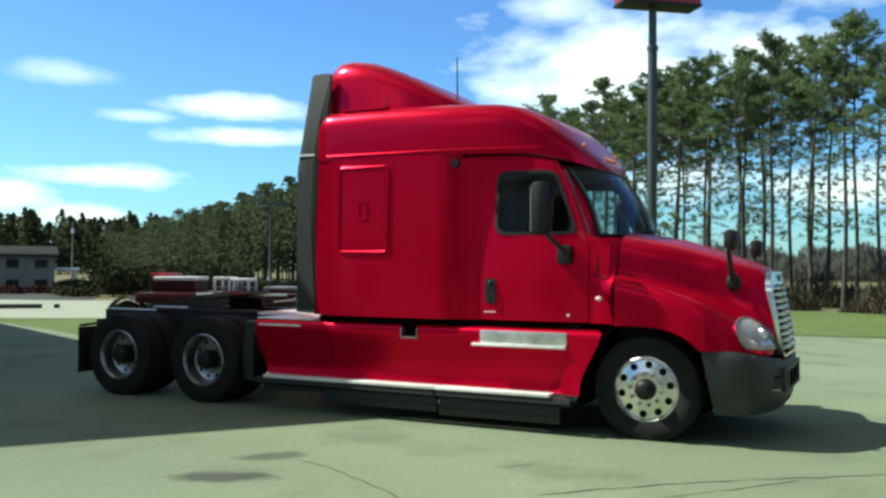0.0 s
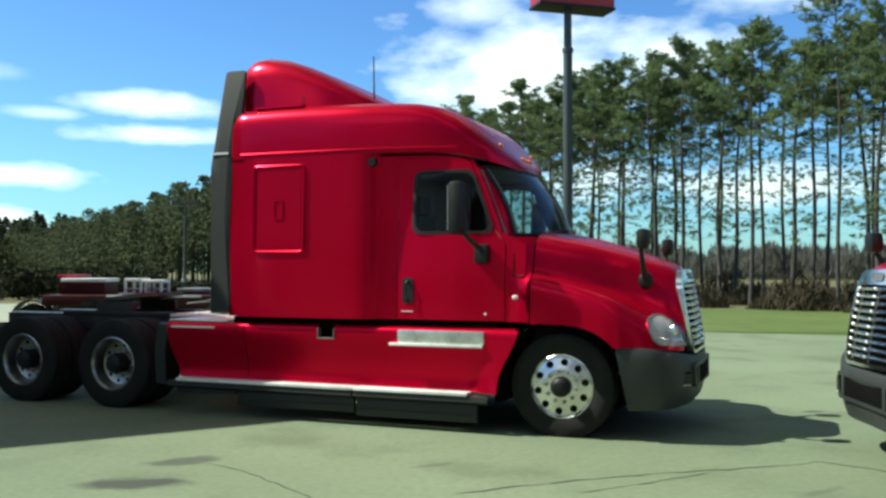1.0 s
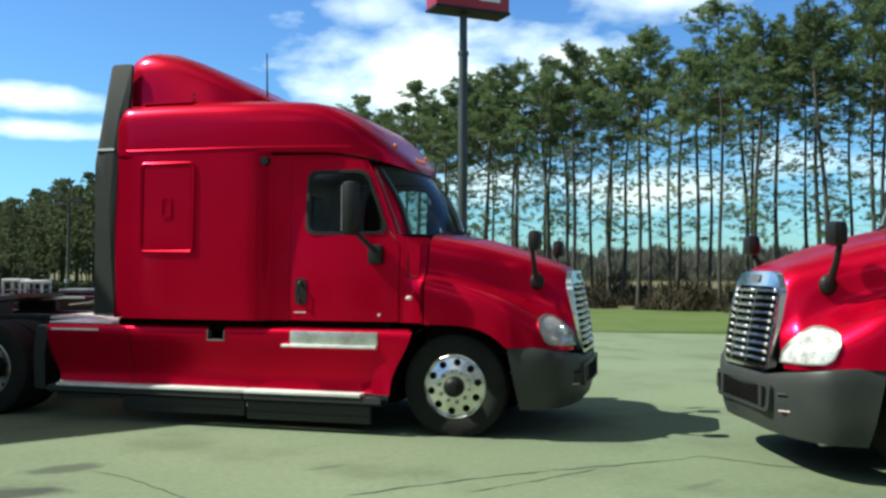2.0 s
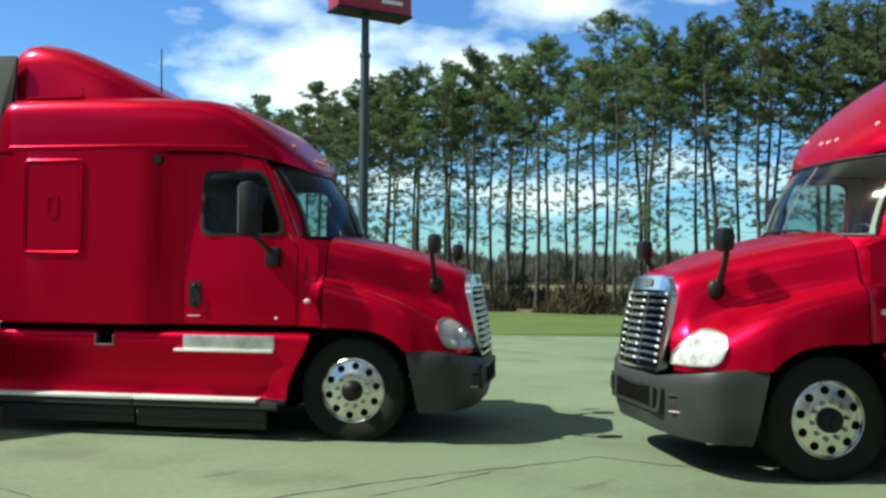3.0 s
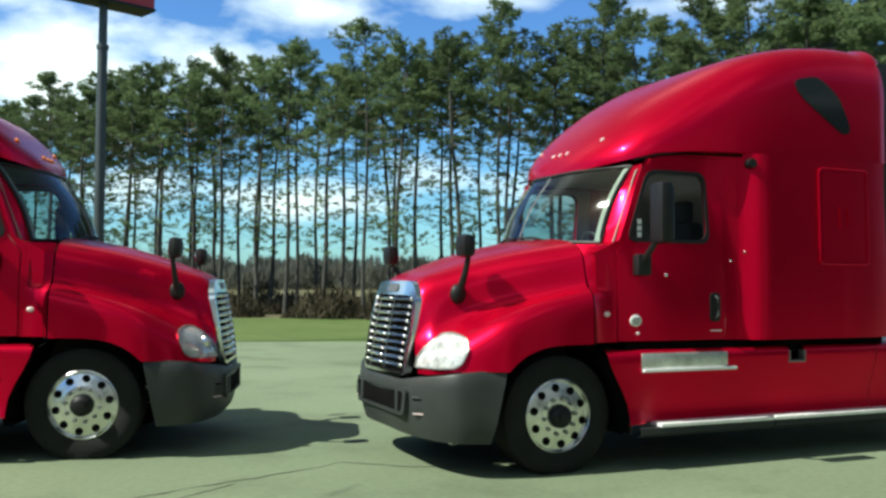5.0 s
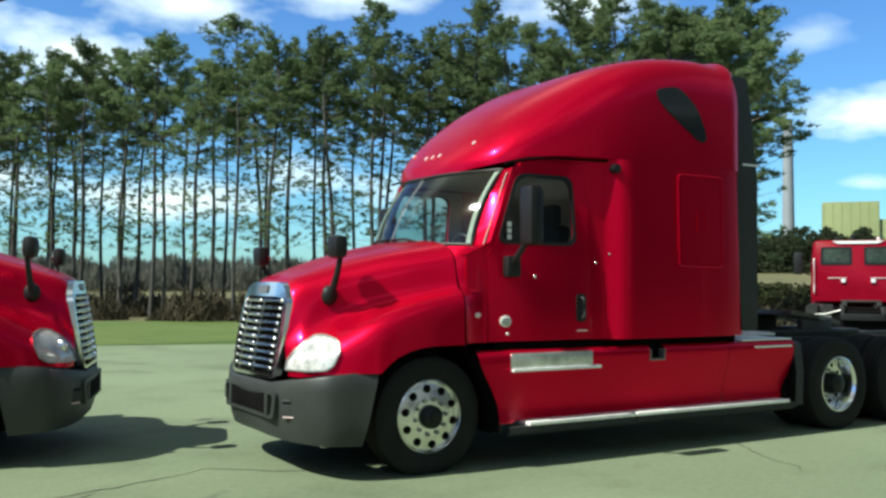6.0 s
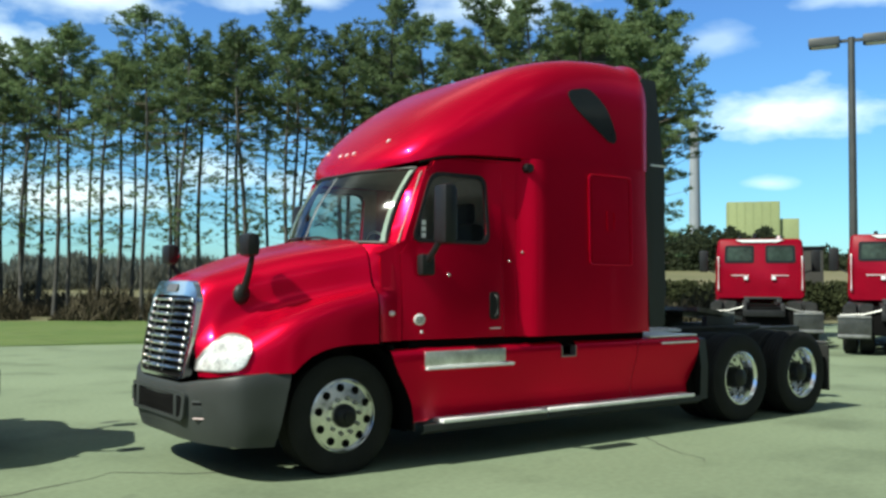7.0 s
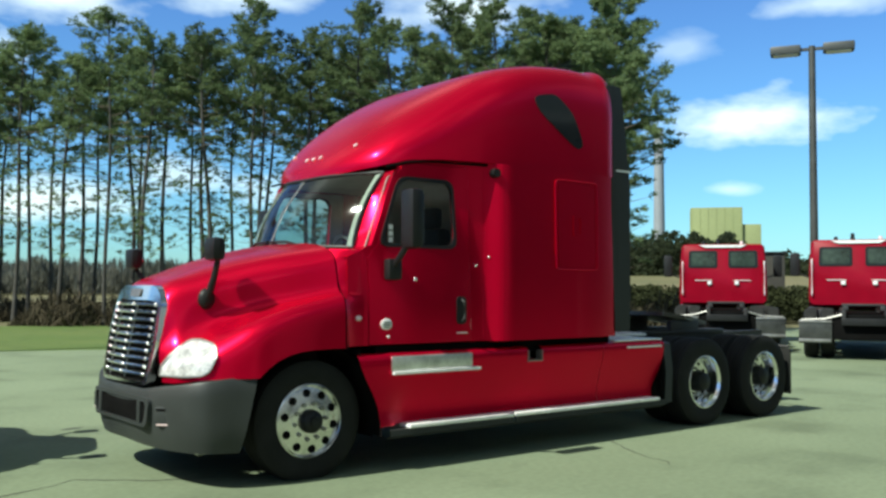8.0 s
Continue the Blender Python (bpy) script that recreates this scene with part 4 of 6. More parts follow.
    xs = [-0.27, -0.22, -0.15, -0.05, 0.05, 0.15, 0.25, 0.35, 0.43, 0.5, 0.55, 0.6, 0.65, 0.70, 0.75, 0.80, 0.84, 0.87, 0.90, 0.925, 0.945, 0.965, 0.98]
    rows = []
    for x in xs:
        sec = hood_section(x)
        rows.append([(nose(x, z), y, z) for y, z in sec[::-1]] + [(nose(x, z), -y, z) for y, z in sec[1:]])
    skin(bm, rows)
    part("hood", bm, RED, truck, smooth=60)
    bm = bmesh.new()
    sec = hood_section(-0.27)
    rows = [[(-0.31, y - 0.012 if y > 0.02 else y, z - 0.012) for y, z in sec[::-1]] + [(-0.31, -(y - 0.012) if y > 0.02 else 0, z - 0.012) for y, z in sec[1:]],
            [(-0.265, y - 0.012 if y > 0.02 else y, z - 0.012) for y, z in sec[::-1]] + [(-0.265, -(y - 0.012) if y > 0.02 else 0, z - 0.012) for y, z in sec[1:]]]
    skin(bm, rows)
    part("hood_gap", bm, GAP, truck)
    # cowl side between hood and door
    for s in (1, -1):
        bm = bmesh.new()
        rows = []
        for z in [1.05, 1.15, 1.25, 1.35, 1.44, 1.5, 1.58, 1.66, 1.74, 1.80, 1.85]:
            ya = hood_y(-0.27, z)
            rows.append([(-0.285, s * ya, z), (-0.33, s * (ya * 0.6 + side_w(-0.34, z) * 0.4), z), (-0.42, s * (ya * 0.2 + side_w(-0.42, z) * 0.8), z), (-0.49, s * (side_w(-0.49, z) + 0.002), z)])
        skin(bm, rows)
        part("cowl_panel", bm, RED, truck)

        def cowl_at(u, v, d):
            ya = hood_y(-0.27, v)
            k = (u + 0.285) / -0.205
            y = ya + (side_w(-0.49, v) - ya) * smoothstep(0, 1, k)
            return (u + d * 0.5, s * (y + d), v)
        # thin plate in the darker red paints the shade of a recessed vent
        bm = bmesh.new()
        plate(bm, round_outline([(-0.47, 1.47), (-0.35, 1.47), (-0.34, 1.69), (-0.46, 1.71)], 0.03, 3), cowl_at, 0.006)
        part("cowl_vent", bm, SHADED_RED, truck, "upright vent behind the hood, its recess shade painted dark red")
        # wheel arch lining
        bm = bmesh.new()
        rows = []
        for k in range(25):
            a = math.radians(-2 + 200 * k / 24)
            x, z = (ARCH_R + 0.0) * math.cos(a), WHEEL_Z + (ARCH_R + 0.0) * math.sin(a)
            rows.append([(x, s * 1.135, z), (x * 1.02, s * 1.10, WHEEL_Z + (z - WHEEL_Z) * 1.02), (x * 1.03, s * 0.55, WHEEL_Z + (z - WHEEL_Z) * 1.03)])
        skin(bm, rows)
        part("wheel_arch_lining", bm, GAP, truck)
        # headlight
        lamp = round_outline([(1.015, 0.85), (0.98, 0.925), (0.94, 1.005), (0.885, 1.075), (0.82, 1.125), (0.765, 1.132), (0.742, 1.09), (0.757, 1.00), (0.79, 0.90), (0.825, 0.865), (0.90, 0.853)], 0.02, 4)
        place3 = lambda u, v, d, s=s: (nose(min(u, 0.98), v) + max(0, u - 0.98) * 0.35 + d * 0.3, s * (hood_y(min(u, 0.98), v) + d - max(0, u - 0.98) * 1.2), v)
        bm = bmesh.new()
        plate(bm, lamp, place3, 0.022)
        hl = part("headlight", bm, LENS_LIT if kind == "high" else LENS_GREY, truck, "swept-back clear headlight")
        bm = bmesh.new()
        c = Vector((sum(p.x for p in lamp) / len(lamp), sum(p.y for p in lamp) / len(lamp)))
        ring_plate(bm, [c + (p - c) * 1.04 for p in lamp], [c + (p - c) * 0.95 for p in lamp], place3, 0.028)
        part("headlight_rim", bm, STEEL, hl)
        if kind == "high":
            continue
        bm = bmesh.new()
        bmesh.ops.create_uvsphere(bm, u_segments=20, v_segments=12, radius=1, matrix=Matrix.Translation((nose(0.90, 0.985), s * (hood_y(0.90, 0.985) + 0.012), 0.985)) @ pose(0, 0, 0, 0, 0, s * 35) @ Matrix.Diagonal((0.06, 0.035, 0.06, 1)))
        part("bulb_lens", bm, CHROME, hl)

    # grille
    def grille_x(w, z):
        return 1.14 - 0.135 * max(0, (z - 0.76) / 0.78) ** 1.3 - 0.15 * w * w

    grille = empty("grille", pose(0, 0, 0))
    grille.parent = truck
    tagged(grille, "chrome slatted grille in a bright surround")
    outer = round_outline([(-0.495, 0.76), (0.495, 0.76), (0.545, 1.10), (0.50, 1.44), (0.36, 1.545), (-0.36, 1.545), (-0.50, 1.44), (-0.545, 1.10)], 0.08, 4)
    inner = round_outline([(-0.468, 0.787), (0.468, 0.787), (0.512, 1.10), (0.466, 1.405), (0.338, 1.425), (-0.338, 1.425), (-0.466, 1.405), (-0.512, 1.10)], 0.08, 4)
    bm = bmesh.new()
    ring_plate(bm, outer, inner, lambda w, z, d: (grille_x(w, z) - 0.05 + d, w, z), 0.066)
    part("surround", bm, CHROME, grille)
    bm = bmesh.new()
    skin(bm, [[(grille_x(w, z) - 0.03, w, z) for w in np.linspace(-1, 1, 17) * hw] for z, hw in ((0.785, 0.44), (0.90, 0.475), (1.10, 0.518), (1.30, 0.488), (1.40, 0.472), (1.428, 0.44))])
    part("mesh_backing", bm, GAP, grille)

    def half_at(z):
        return float(np.interp(z, [0.795, 1.10, 1.40], [0.448, 0.516, 0.470]))
    for k in range(10):
        z = 0.842 + k * 0.0605
        hw = half_at(z) - 0.012
        bm = bmesh.new()
        rows = []
        for i in range(13):
            w = -hw + 2 * hw * i / 12
            x = grille_x(w, z)
            rows.append([(x - 0.045, w, z + 0.008), (x - 0.014, w, z + 0.022), (x + 0.012, w, z + 0.006), (x + 0.008, w, z - 0.008), (x - 0.045, w, z - 0.010)])
        skin(bm, rows, cap=True, loop=True)
        part("slat", bm, CHROME, grille)
    for w in (-0.41, 0.0, 0.41):
        bm = bmesh.new()
        tube(bm, [(grille_x(w, z) - 0.026, w, z) for z in (0.80, 1.0, 1.2, 1.41)], 0.008, 6)
        part("upright_bar", bm, STEEL, grille)
        for k in range(10):
            bm = bmesh.new()
            z = 0.842 + k * 0.0605
            bmesh.ops.create_uvsphere(bm, u_segments=10, v_segments=6, radius=1, matrix=Matrix.Translation((grille_x(w, z) + 0.006, w, z + 0.004)) @ Matrix.Diagonal((0.017, 0.021, 0.017, 1)))
            part("slat_clip", bm, ALLOY, grille)
    bm = bmesh.new()
    plate(bm, round_outline([(-0.11, 1.455), (0.11, 1.455), (0.11, 1.52), (-0.11, 1.52)], 0.03, 4), lambda w, z, d: (grille_x(w, z) + 0.012 + d, w, z), 0.008)
    part("nose_badge", bm, STEEL, grille)

    # bumper
    bm = bmesh.new()
    rows = []
    us = [k / 30 for k in range(31)]
    side_rows = []
    for u in us:
        x, y = bumper_plan(u)
        top = 0.735 + 0.13 * max(0.0, (u - 0.3) / 0.7)
        low = 0.30 - 0.02 * u
        n = Vector((math.cos(u * 1.5), math.sin(u * 1.5)))
        prof = [(-0.16, top + 0.004), (-0.012, top + 0.002), (0, top - 0.02), (0.008, top - 0.10), (0.006, top - 0.16), (0.0, 0.52), (-0.008, 0.44), (-0.028, 0.36), (-0.055, low), (-0.20, low)]
        side_rows.append([(x + n.x * d - 0.115 * smoothstep(0.75, 1, u) * (z - 0.28) / 0.55, y + n.y * d, z) for d, z in prof])
    rows = [[(x, -y, z) for x, y, z in r] for r in side_rows[:0:-1]] + side_rows
    skin(bm, rows)
    bumper = part("bumper", bm, BUMPER, truck, "dark grey moulded bumper", smooth=40)
    plan = [bumper_plan(k / 40) for k in range(41)]
    face = lambda w, z, d: (float(np.interp(abs(w), [p[1] for p in plan], [p[0] for p in plan])) - 0.004 + d, w, z)
    bm = bmesh.new()
    plate(bm, round_outline([(-0.53, 0.485), (0.53, 0.485), (0.56, 0.645), (-0.56, 0.645)], 0.05, 4), face, 0.026)
    part("air_intake", bm, GAP, bumper, "dark lower air intake")
    bm = bmesh.new()
    ring_plate(bm, round_outline([(-0.58, 0.455), (0.58, 0.455), (0.615, 0.68), (-0.615, 0.68)], 0.06, 4), round_outline([(-0.54, 0.48), (0.54, 0.48), (0.57, 0.65), (-0.57, 0.65)], 0.05, 4), face, 0.045)
    part("intake_frame", bm, BUMPER, bumper)
    for w in (-0.44, 0.44):
        bm = bmesh.new()
        box(bm, face(w, 0.5, 0.015)[0] - 0.01, face(w, 0.5, 0.036)[0], w - 0.03, w + 0.03, 0.475, 0.655, 0.004)
        part("intake_post", bm, BUMPER, bumper)
    for s in (1, -1):
        x, y = bumper_plan(0.50)
        bm = bmesh.new()
        t = Matrix.Translation((x + 0.002, s * (y + 0.002), 0.56)) @ pose(0, 0, 0, 0, 0, s * 43)
        box(bm, -0.02, 0.012, -0.065, 0.065, -0.065, 0.065, 0.012, t)
        part("fog_lamp_recess", bm, BUMPER, bumper)
        # near-black bar painted as the shade at the top of the recess
        bm = bmesh.new()
        box(bm, 0.0, 0.016, -0.05, 0.05, 0.035, 0.05, 0.0, t)
        part("recess_shadow_lip", bm, GAP, bumper)
        bm = bmesh.new()
        box(bm, 0.0, 0.016, -0.045, 0.045, -0.075, -0.064, 0.0, t)
        part("reflector_strip", bm, LAMP_WHITE, bumper)

    # chassis fairings with steps
    for s in (1, -1):
        fairing = empty("chassis_fairing", pose(0, 0, 0))
        fairing.parent = truck
        tagged(fairing, "red side skirt with bright steps")
        w = 1.20

        def skirt(x0, x1, extra, name):
            bm = bmesh.new()
            rows = []
            n = 10
            for k in range(n + 1):
                x = x0 + (x1 - x0) * k / n
                row = []
                for d, z in [(-0.10, 0.985), (-0.04, 0.98), (-0.012, 0.962), (0.0, 0.93), (-0.006, 0.87), (-0.028, 0.78), (-0.066, 0.66), (-0.100, 0.54), (-0.114, 0.46), (-0.098, 0.405), (-0.098, 0.38), (-0.12, 0.38)]:
                    row.append((x + extra(x, z), s * (w + d + bulge(x, z)), z))
                rows.append(row)
            skin(bm, rows)
            return part(name, bm, RED, fairing, smooth=50)

        def bulge(x, z):
            return 0.13 * smoothstep(-0.95, -0.45, x) * smoothstep(0.95, 0.42, z)

        def front_curve(x, z):
            return -smoothstep(-0.95, -0.38, x) * 0.20 * smoothstep(1.0, 0.45, z)
        skirt(-2.30, -0.38, front_curve, "front_panel")
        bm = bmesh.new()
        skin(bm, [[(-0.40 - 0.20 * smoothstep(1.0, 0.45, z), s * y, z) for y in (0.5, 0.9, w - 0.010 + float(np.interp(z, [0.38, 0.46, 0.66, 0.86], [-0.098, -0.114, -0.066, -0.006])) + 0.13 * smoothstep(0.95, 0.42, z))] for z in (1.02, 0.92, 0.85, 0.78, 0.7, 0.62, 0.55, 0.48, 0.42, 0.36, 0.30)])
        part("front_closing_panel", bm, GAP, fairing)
        bm = bmesh.new()
        box(bm, -4.33, -3.58, s * 0.63, s * (w - 0.03), 0.984, 1.0, 0.004)
        part("catwalk", bm, STRIP, fairing, "pale aluminium catwalk plate")
        skirt(-3.36, -2.48, lambda x, z: 0.0, "middle_panel")
        skirt(-4.33, -3.366, lambda x, z: 0.05 * smoothstep(-4.1, -4.33, x) * smoothstep(0.7, 0.38, z) * 2, "rear_panel")
        # notch between the panels
        bm = bmesh.new()
        rows = []
        for x in (-2.48, -2.39, -2.30):
            rows.append([(x, s * (w + d), z) for d, z in [(-0.12, 0.86), (-0.010, 0.85), (-0.028, 0.78), (-0.066, 0.66), (-0.100, 0.54), (-0.114, 0.46), (-0.098, 0.405), (-0.098, 0.38)]])
        skin(bm, rows)
        part("notch_panel", bm, RED, fairing)
        bm = bmesh.new()
        box(bm, -2.485, -2.475, s * (w - 0.08), s * (w + 0.006), 0.85, 0.95, 0.002)
        box(bm, -2.305, -2.295, s * (w - 0.08), s * (w + 0.006), 0.85, 0.95, 0.002)
        box(bm, -2.485, -2.295, s * (w - 0.08), s * (w + 0.008), 0.842, 0.856, 0.002)
        part("notch_trim", bm, STEEL, fairing)
        # step box below the door
        bm = bmesh.new()
        box(bm, -1.60, -0.71, s * (w - 0.06), s * (w + 0.010), 0.828, 0.957, 0.014)
        part("step_recess", bm, STEP_PLATE, fairing, "pale grey step well")
        bm = bmesh.new()
        box(bm, -1.68, -0.72, s * (w - 0.03), s * (w + 0.034), 0.802, 0.828, 0.006)
        part("step_tread", bm, STRIP, fairing)
        for x0, x1, name in ((-4.16, -2.075, "lower_step"), (-2.055, -0.86, "lower_step")):
            bm = bmesh.new()
            box(bm, x0, x1, s * (w - 0.09), s * (w + 0.075), 0.352, 0.384, 0.008)
            part(name, bm, STRIP, fairing, "bright aluminium running step")
        bm = bmesh.new()
        box(bm, -4.27, -3.72, s * (w - 0.02), s * (w + 0.02), 0.915, 0.935, 0.004)
        part("upper_step", bm, STRIP, fairing)
        for x0, x1 in ((-4.28, -2.075), (-2.055, -0.66)):
            bm = bmesh.new()
            rows = []
            for x in (x0, (x0 + x1) / 2, x1):
                rows.append([(x, s * (w + d), z) for d, z in [(-0.05, 0.352), (0.06, 0.35), (0.065, 0.30), (0.03, 0.285), (0.0, 0.27)]])
            skin(bm, rows)
            part("lower_valance", bm, EXTENDER, fairing, smooth=30)
        for x0, x1, zb in ((-4.2, -3.45, 0.23), (-3.42, -2.07, 0.125), (-2.04, -0.78, 0.10)) if kind == "mid" else ():
            bm = bmesh.new()
            box(bm, x0, x1, s * (w - 0.05), s * (w + 0.01), zb, 0.268, 0.008)
            box(bm, x0 + 0.02, x1 - 0.02, s * (w + 0.005), s * (w + 0.022), zb + 0.055, zb + 0.07, 0.003)
            part("rubber_skirt", bm, EXTENDER, fairing, "black rubber road skirt")
        # behind the rear panel, ahead of the drive wheels
        bm = bmesh.new()
        rows = []
        for x, o in ((-4.34, 0.0), (-4.40, -0.01), (-4.50, -0.03)):
            rows.append([(x, s * (w + o - 0.09), 0.96), (x, s * (w + o - 0.02), 0.94), (x - 0.02, s * (w + o), 0.65), (x, s * (w + o), 0.30), (x, s * (w + o - 0.09), 0.28)])
        skin(bm, rows)
        part("fairing_end", bm, EXTENDER, fairing, "dark flexible fairing end")

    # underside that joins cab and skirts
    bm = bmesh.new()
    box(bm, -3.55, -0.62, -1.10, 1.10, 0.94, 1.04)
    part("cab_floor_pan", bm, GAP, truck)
    for s in (1, -1):
        bm = bmesh.new()
        cyl(bm, (-3.9, s * 0.80, 0.60), (-2.0, s * 0.80, 0.60), 0.30, seg=28)
        part("fuel_tank", bm, STEEL, truck)

    # frame, deck, fifth wheel, axles
    for s in (1, -1):
        bm = bmesh.new()
        rows = []
        for x in (-7.42, -4.0, 0.9):
            rows.append([(x, s * 0.43, 0.985), (x, s * 0.34, 0.985), (x, s * 0.34, 0.97), (x, s * 0.415, 0.97), (x, s * 0.415, 0.73), (x, s * 0.34, 0.73), (x, s * 0.34, 0.715), (x, s * 0.43, 0.715)])
        skin(bm, rows, cap=True, loop=True)
        part("frame_rail", bm, FRAME_MAT, truck, smooth=20)
        if kind == "mid":
            # bright strip puts sunlight on the rail's top edge by colour
            bm = bmesh.new()
            box(bm, -7.35, -5.0, s * 0.36, s * 0.455, 0.987, 1.0, 0.003)
            part("sunlit_frame_edge", bm, STRIP, truck, "bright strip painted as the sunlit frame edge")
    for x in (-7.36, -6.5, -5.2, -4.3):
        bm = bmesh.new()
        box(bm, x - 0.05, x + 0.05, -0.42, 0.42, 0.74, 0.96, 0.01)
        part("cross_member", bm, FRAME_MAT, truck)
    bm = bmesh.new()
    box(bm, -4.75, -3.75, -0.62, 0.62, 0.99, 1.02, 0.006)
    deck = part("deck_plate", bm, STRIP, truck, "bright ribbed deck plate")
    for k in range(4):
        bm = bmesh.new()
        box(bm, -4.70 + k * 0.11, -4.66 + k * 0.11, -0.6, 0.6, 1.02, 1.03)
        part("deck_rib", bm, STRIP, deck)
    for s in (1, -1):
        bm = bmesh.new()
        box(bm, -4.28, -3.86, s * 0.20, s * 0.52, 1.03, 1.24, 0.03)
        part("battery_box", bm, FRAME_MAT, truck)
    fw = empty("fifth_wheel", pose(0, 0, 0))
    fw.parent = truck
    tagged(fw, "greasy black coupling plate tilted to the rear")
    bm = bmesh.new()
    out = round_outline([(0.42, -0.40), (0.42, 0.40), (0.05, 0.48), (-0.30, 0.40), (-0.62, 0.30), (-0.62, 0.16), (-0.12, 0.05), (-0.12, -0.05), (-0.62, -0.16), (-0.62, -0.30), (-0.30, -0.40), (0.05, -0.48)], 0.05, 3)
    n = len(out)
    tilt = pose(-5.75, 0, 1.17, 0, -8, 0)
    a = [bm.verts.new(tilt @ Vector((p[0], p[1], 0.03))) for p in out]
    b = [bm.verts.new(tilt @ Vector((p[0], p[1], -0.02))) for p in out]
    bm.faces.new(a)
    bm.faces.new(b[::-1])
    for k in range(n):
        bm.faces.new((a[k], a[(k + 1) % n], b[(k + 1) % n], b[k]))
    part("plate", bm, GREASE, fw, smooth=20)
    for s in (1, -1):
        bm = bmesh.new()
        box(bm, -6.0, -5.45, s * 0.36, s * 0.44, 0.985, 1.15, 0.02)
        part("bracket", bm, FRAME_MAT, fw)
        bm = bmesh.new()
        box(bm, -6.5, -4.9, s * 0.35, s * 0.46, 0.986, 1.03, 0.006)
        part("slide_rail", bm, FRAME_MAT, fw)
    for s in (1, -1):
        bm = bmesh.new()
        tube(bm, [(-3.98, s * 0.3, 1.9), (-4.1, s * 0.28, 1.45), (-4.35, s * 0.2, 1.22), (-4.6, s * 0.15, 1.15), (-4.9, s * 0.1, 1.12)], 0.016, 6)
        part("air_hose", bm, BLACK, truck)
    for x in ((-5.08, -6.39) if kind == "mid" else (-5.08, -6.27)):
        bm = bmesh.new()
        cyl(bm, (x, -0.95, 0.505), (x, 0.95, 0.505), 0.08, seg=14)
        bmesh.ops.create_uvsphere(bm, u_segments=16, v_segments=10, radius=0.2, matrix=Matrix.Translation((x, 0, 0.52)))
        part("axle", bm, FRAME_MAT, truck)
        for s in (1, -1):
            bm = bmesh.new()
            cyl(bm, (x - 0.25, s * 0.5, 0.68), (x - 0.25, s * 0.5, 0.90), 0.11, 0.13, 16)
            part("air_spring", bm, RUBBER, truck)
            wheel(truck, x, s, "drive", rim_rear)
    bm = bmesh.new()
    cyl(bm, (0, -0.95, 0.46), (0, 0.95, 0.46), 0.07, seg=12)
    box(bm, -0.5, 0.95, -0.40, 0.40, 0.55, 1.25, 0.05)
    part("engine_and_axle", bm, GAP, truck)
    for s in (1, -1):
        wheel(truck, 0.0, s, "steer", ALLOY)
        bm = bmesh.new()
        fx = -7.02 if kind == "mid" else -6.79
        box(bm, fx - 0.025, fx, s * (0.70 if kind == "mid" else 0.82), s * 1.22, 0.24, 0.80, 0.006)
        flap = part("mud_flap", bm, RUBBER, truck, "black rubber mud flap")
        bm = bmesh.new()
        tube(bm, [(fx - 0.01, s * 0.40, 0.86), (fx - 0.01, s * 1.2, 0.82)], 0.018, 6)
        part("flap_hanger", bm, FRAME_MAT, flap)
    bm = bmesh.new()
    box(bm, -7.46, -7.42, -0.55, 0.55, 0.70, 0.86, 0.008)
    tail = part("tail_bar", bm, FRAME_MAT, truck)
    for s in (1, -1):
        bm = bmesh.new()
        cyl(bm, (-7.46, s * 0.45, 0.78), (-7.49, s * 0.45, 0.78), 0.05, 0.045, 16)
        part("tail_lamp", bm, TAIL_RED, tail)
    return truck


sleeper_truck("semi_truck", pose(2.333, 9.373, 0, 0, 0, -26.64), "mid", DARK_RIM,
                        "red mid-roof sleeper truck with sloped air deflector and dull rear wheels")
sleeper_truck("semi_truck", pose(5.143, 6.900, 0, 0, 0, 170.36), "high", CHROME,
                        "red tall-roof sleeper truck with rounded front and chrome rear wheels")

# ---- ground ----
def flat(name, outline, z, mat, label, category, kind="structure", thick=0.0):
    bm = bmesh.new()
    top = [bm.verts.new((x, y, z)) for x, y in outline]
    bm.faces.new(top)
    if thick:
        low = [bm.verts.new((x, y, z - thick)) for x, y in outline]
        for k in range(len(top)):
            bm.faces.new((top[k], top[(k + 1) % len(top)], low[(k + 1) % len(top)], low[k]))
    ob = part(name, bm, mat, None, smooth=0)
    return tagged(ob, label, category, kind=kind)


bm = bmesh.new()
rings = [[bm.verts.new((r * math.cos(k * math.tau / 64), r * math.sin(k * math.tau / 64), -0.06)) for k in range(64)] for r in (5, 60, 300, 2600)]
bm.faces.new(rings[0])
for a, b in zip(rings, rings[1:]):
    for k in range(64):
        bm.faces.new((a[k], a[(k + 1) % 64], b[(k + 1) % 64], b[k]))
tagged(part("ground", bm, FIELD, None, smooth=0), "dry grass field reaching the horizon", "ground", kind="structure")
pavement = flat("pavement", [(-70, -60), (90, -60), (90, 6), (62, 9), (40, 14.0), (26, 14.6), (16, 18.6), (10.5, 21.6), (5, 24.2), (-3, 27.8), (-9.8, 26.4), (-7.3, 19.9), (-9.75, 22.8), (-12.1, 25.4), (-24, 29.8), (-70, 32.8)],
                0.0, CONCRETE, "old pale concrete lot with oil stains and cracks", "pavement", thick=0.05)
flat("lawn", [(8.5, 22.75), (16, 18.85), (26, 14.85), (31, 14.9), (34, 22), (30, 30), (18.5, 35.2), (14, 37.4), (-2, 45), (-6, 32)], -0.03, LAWN, "green spring lawn beside the concrete", "lawn")
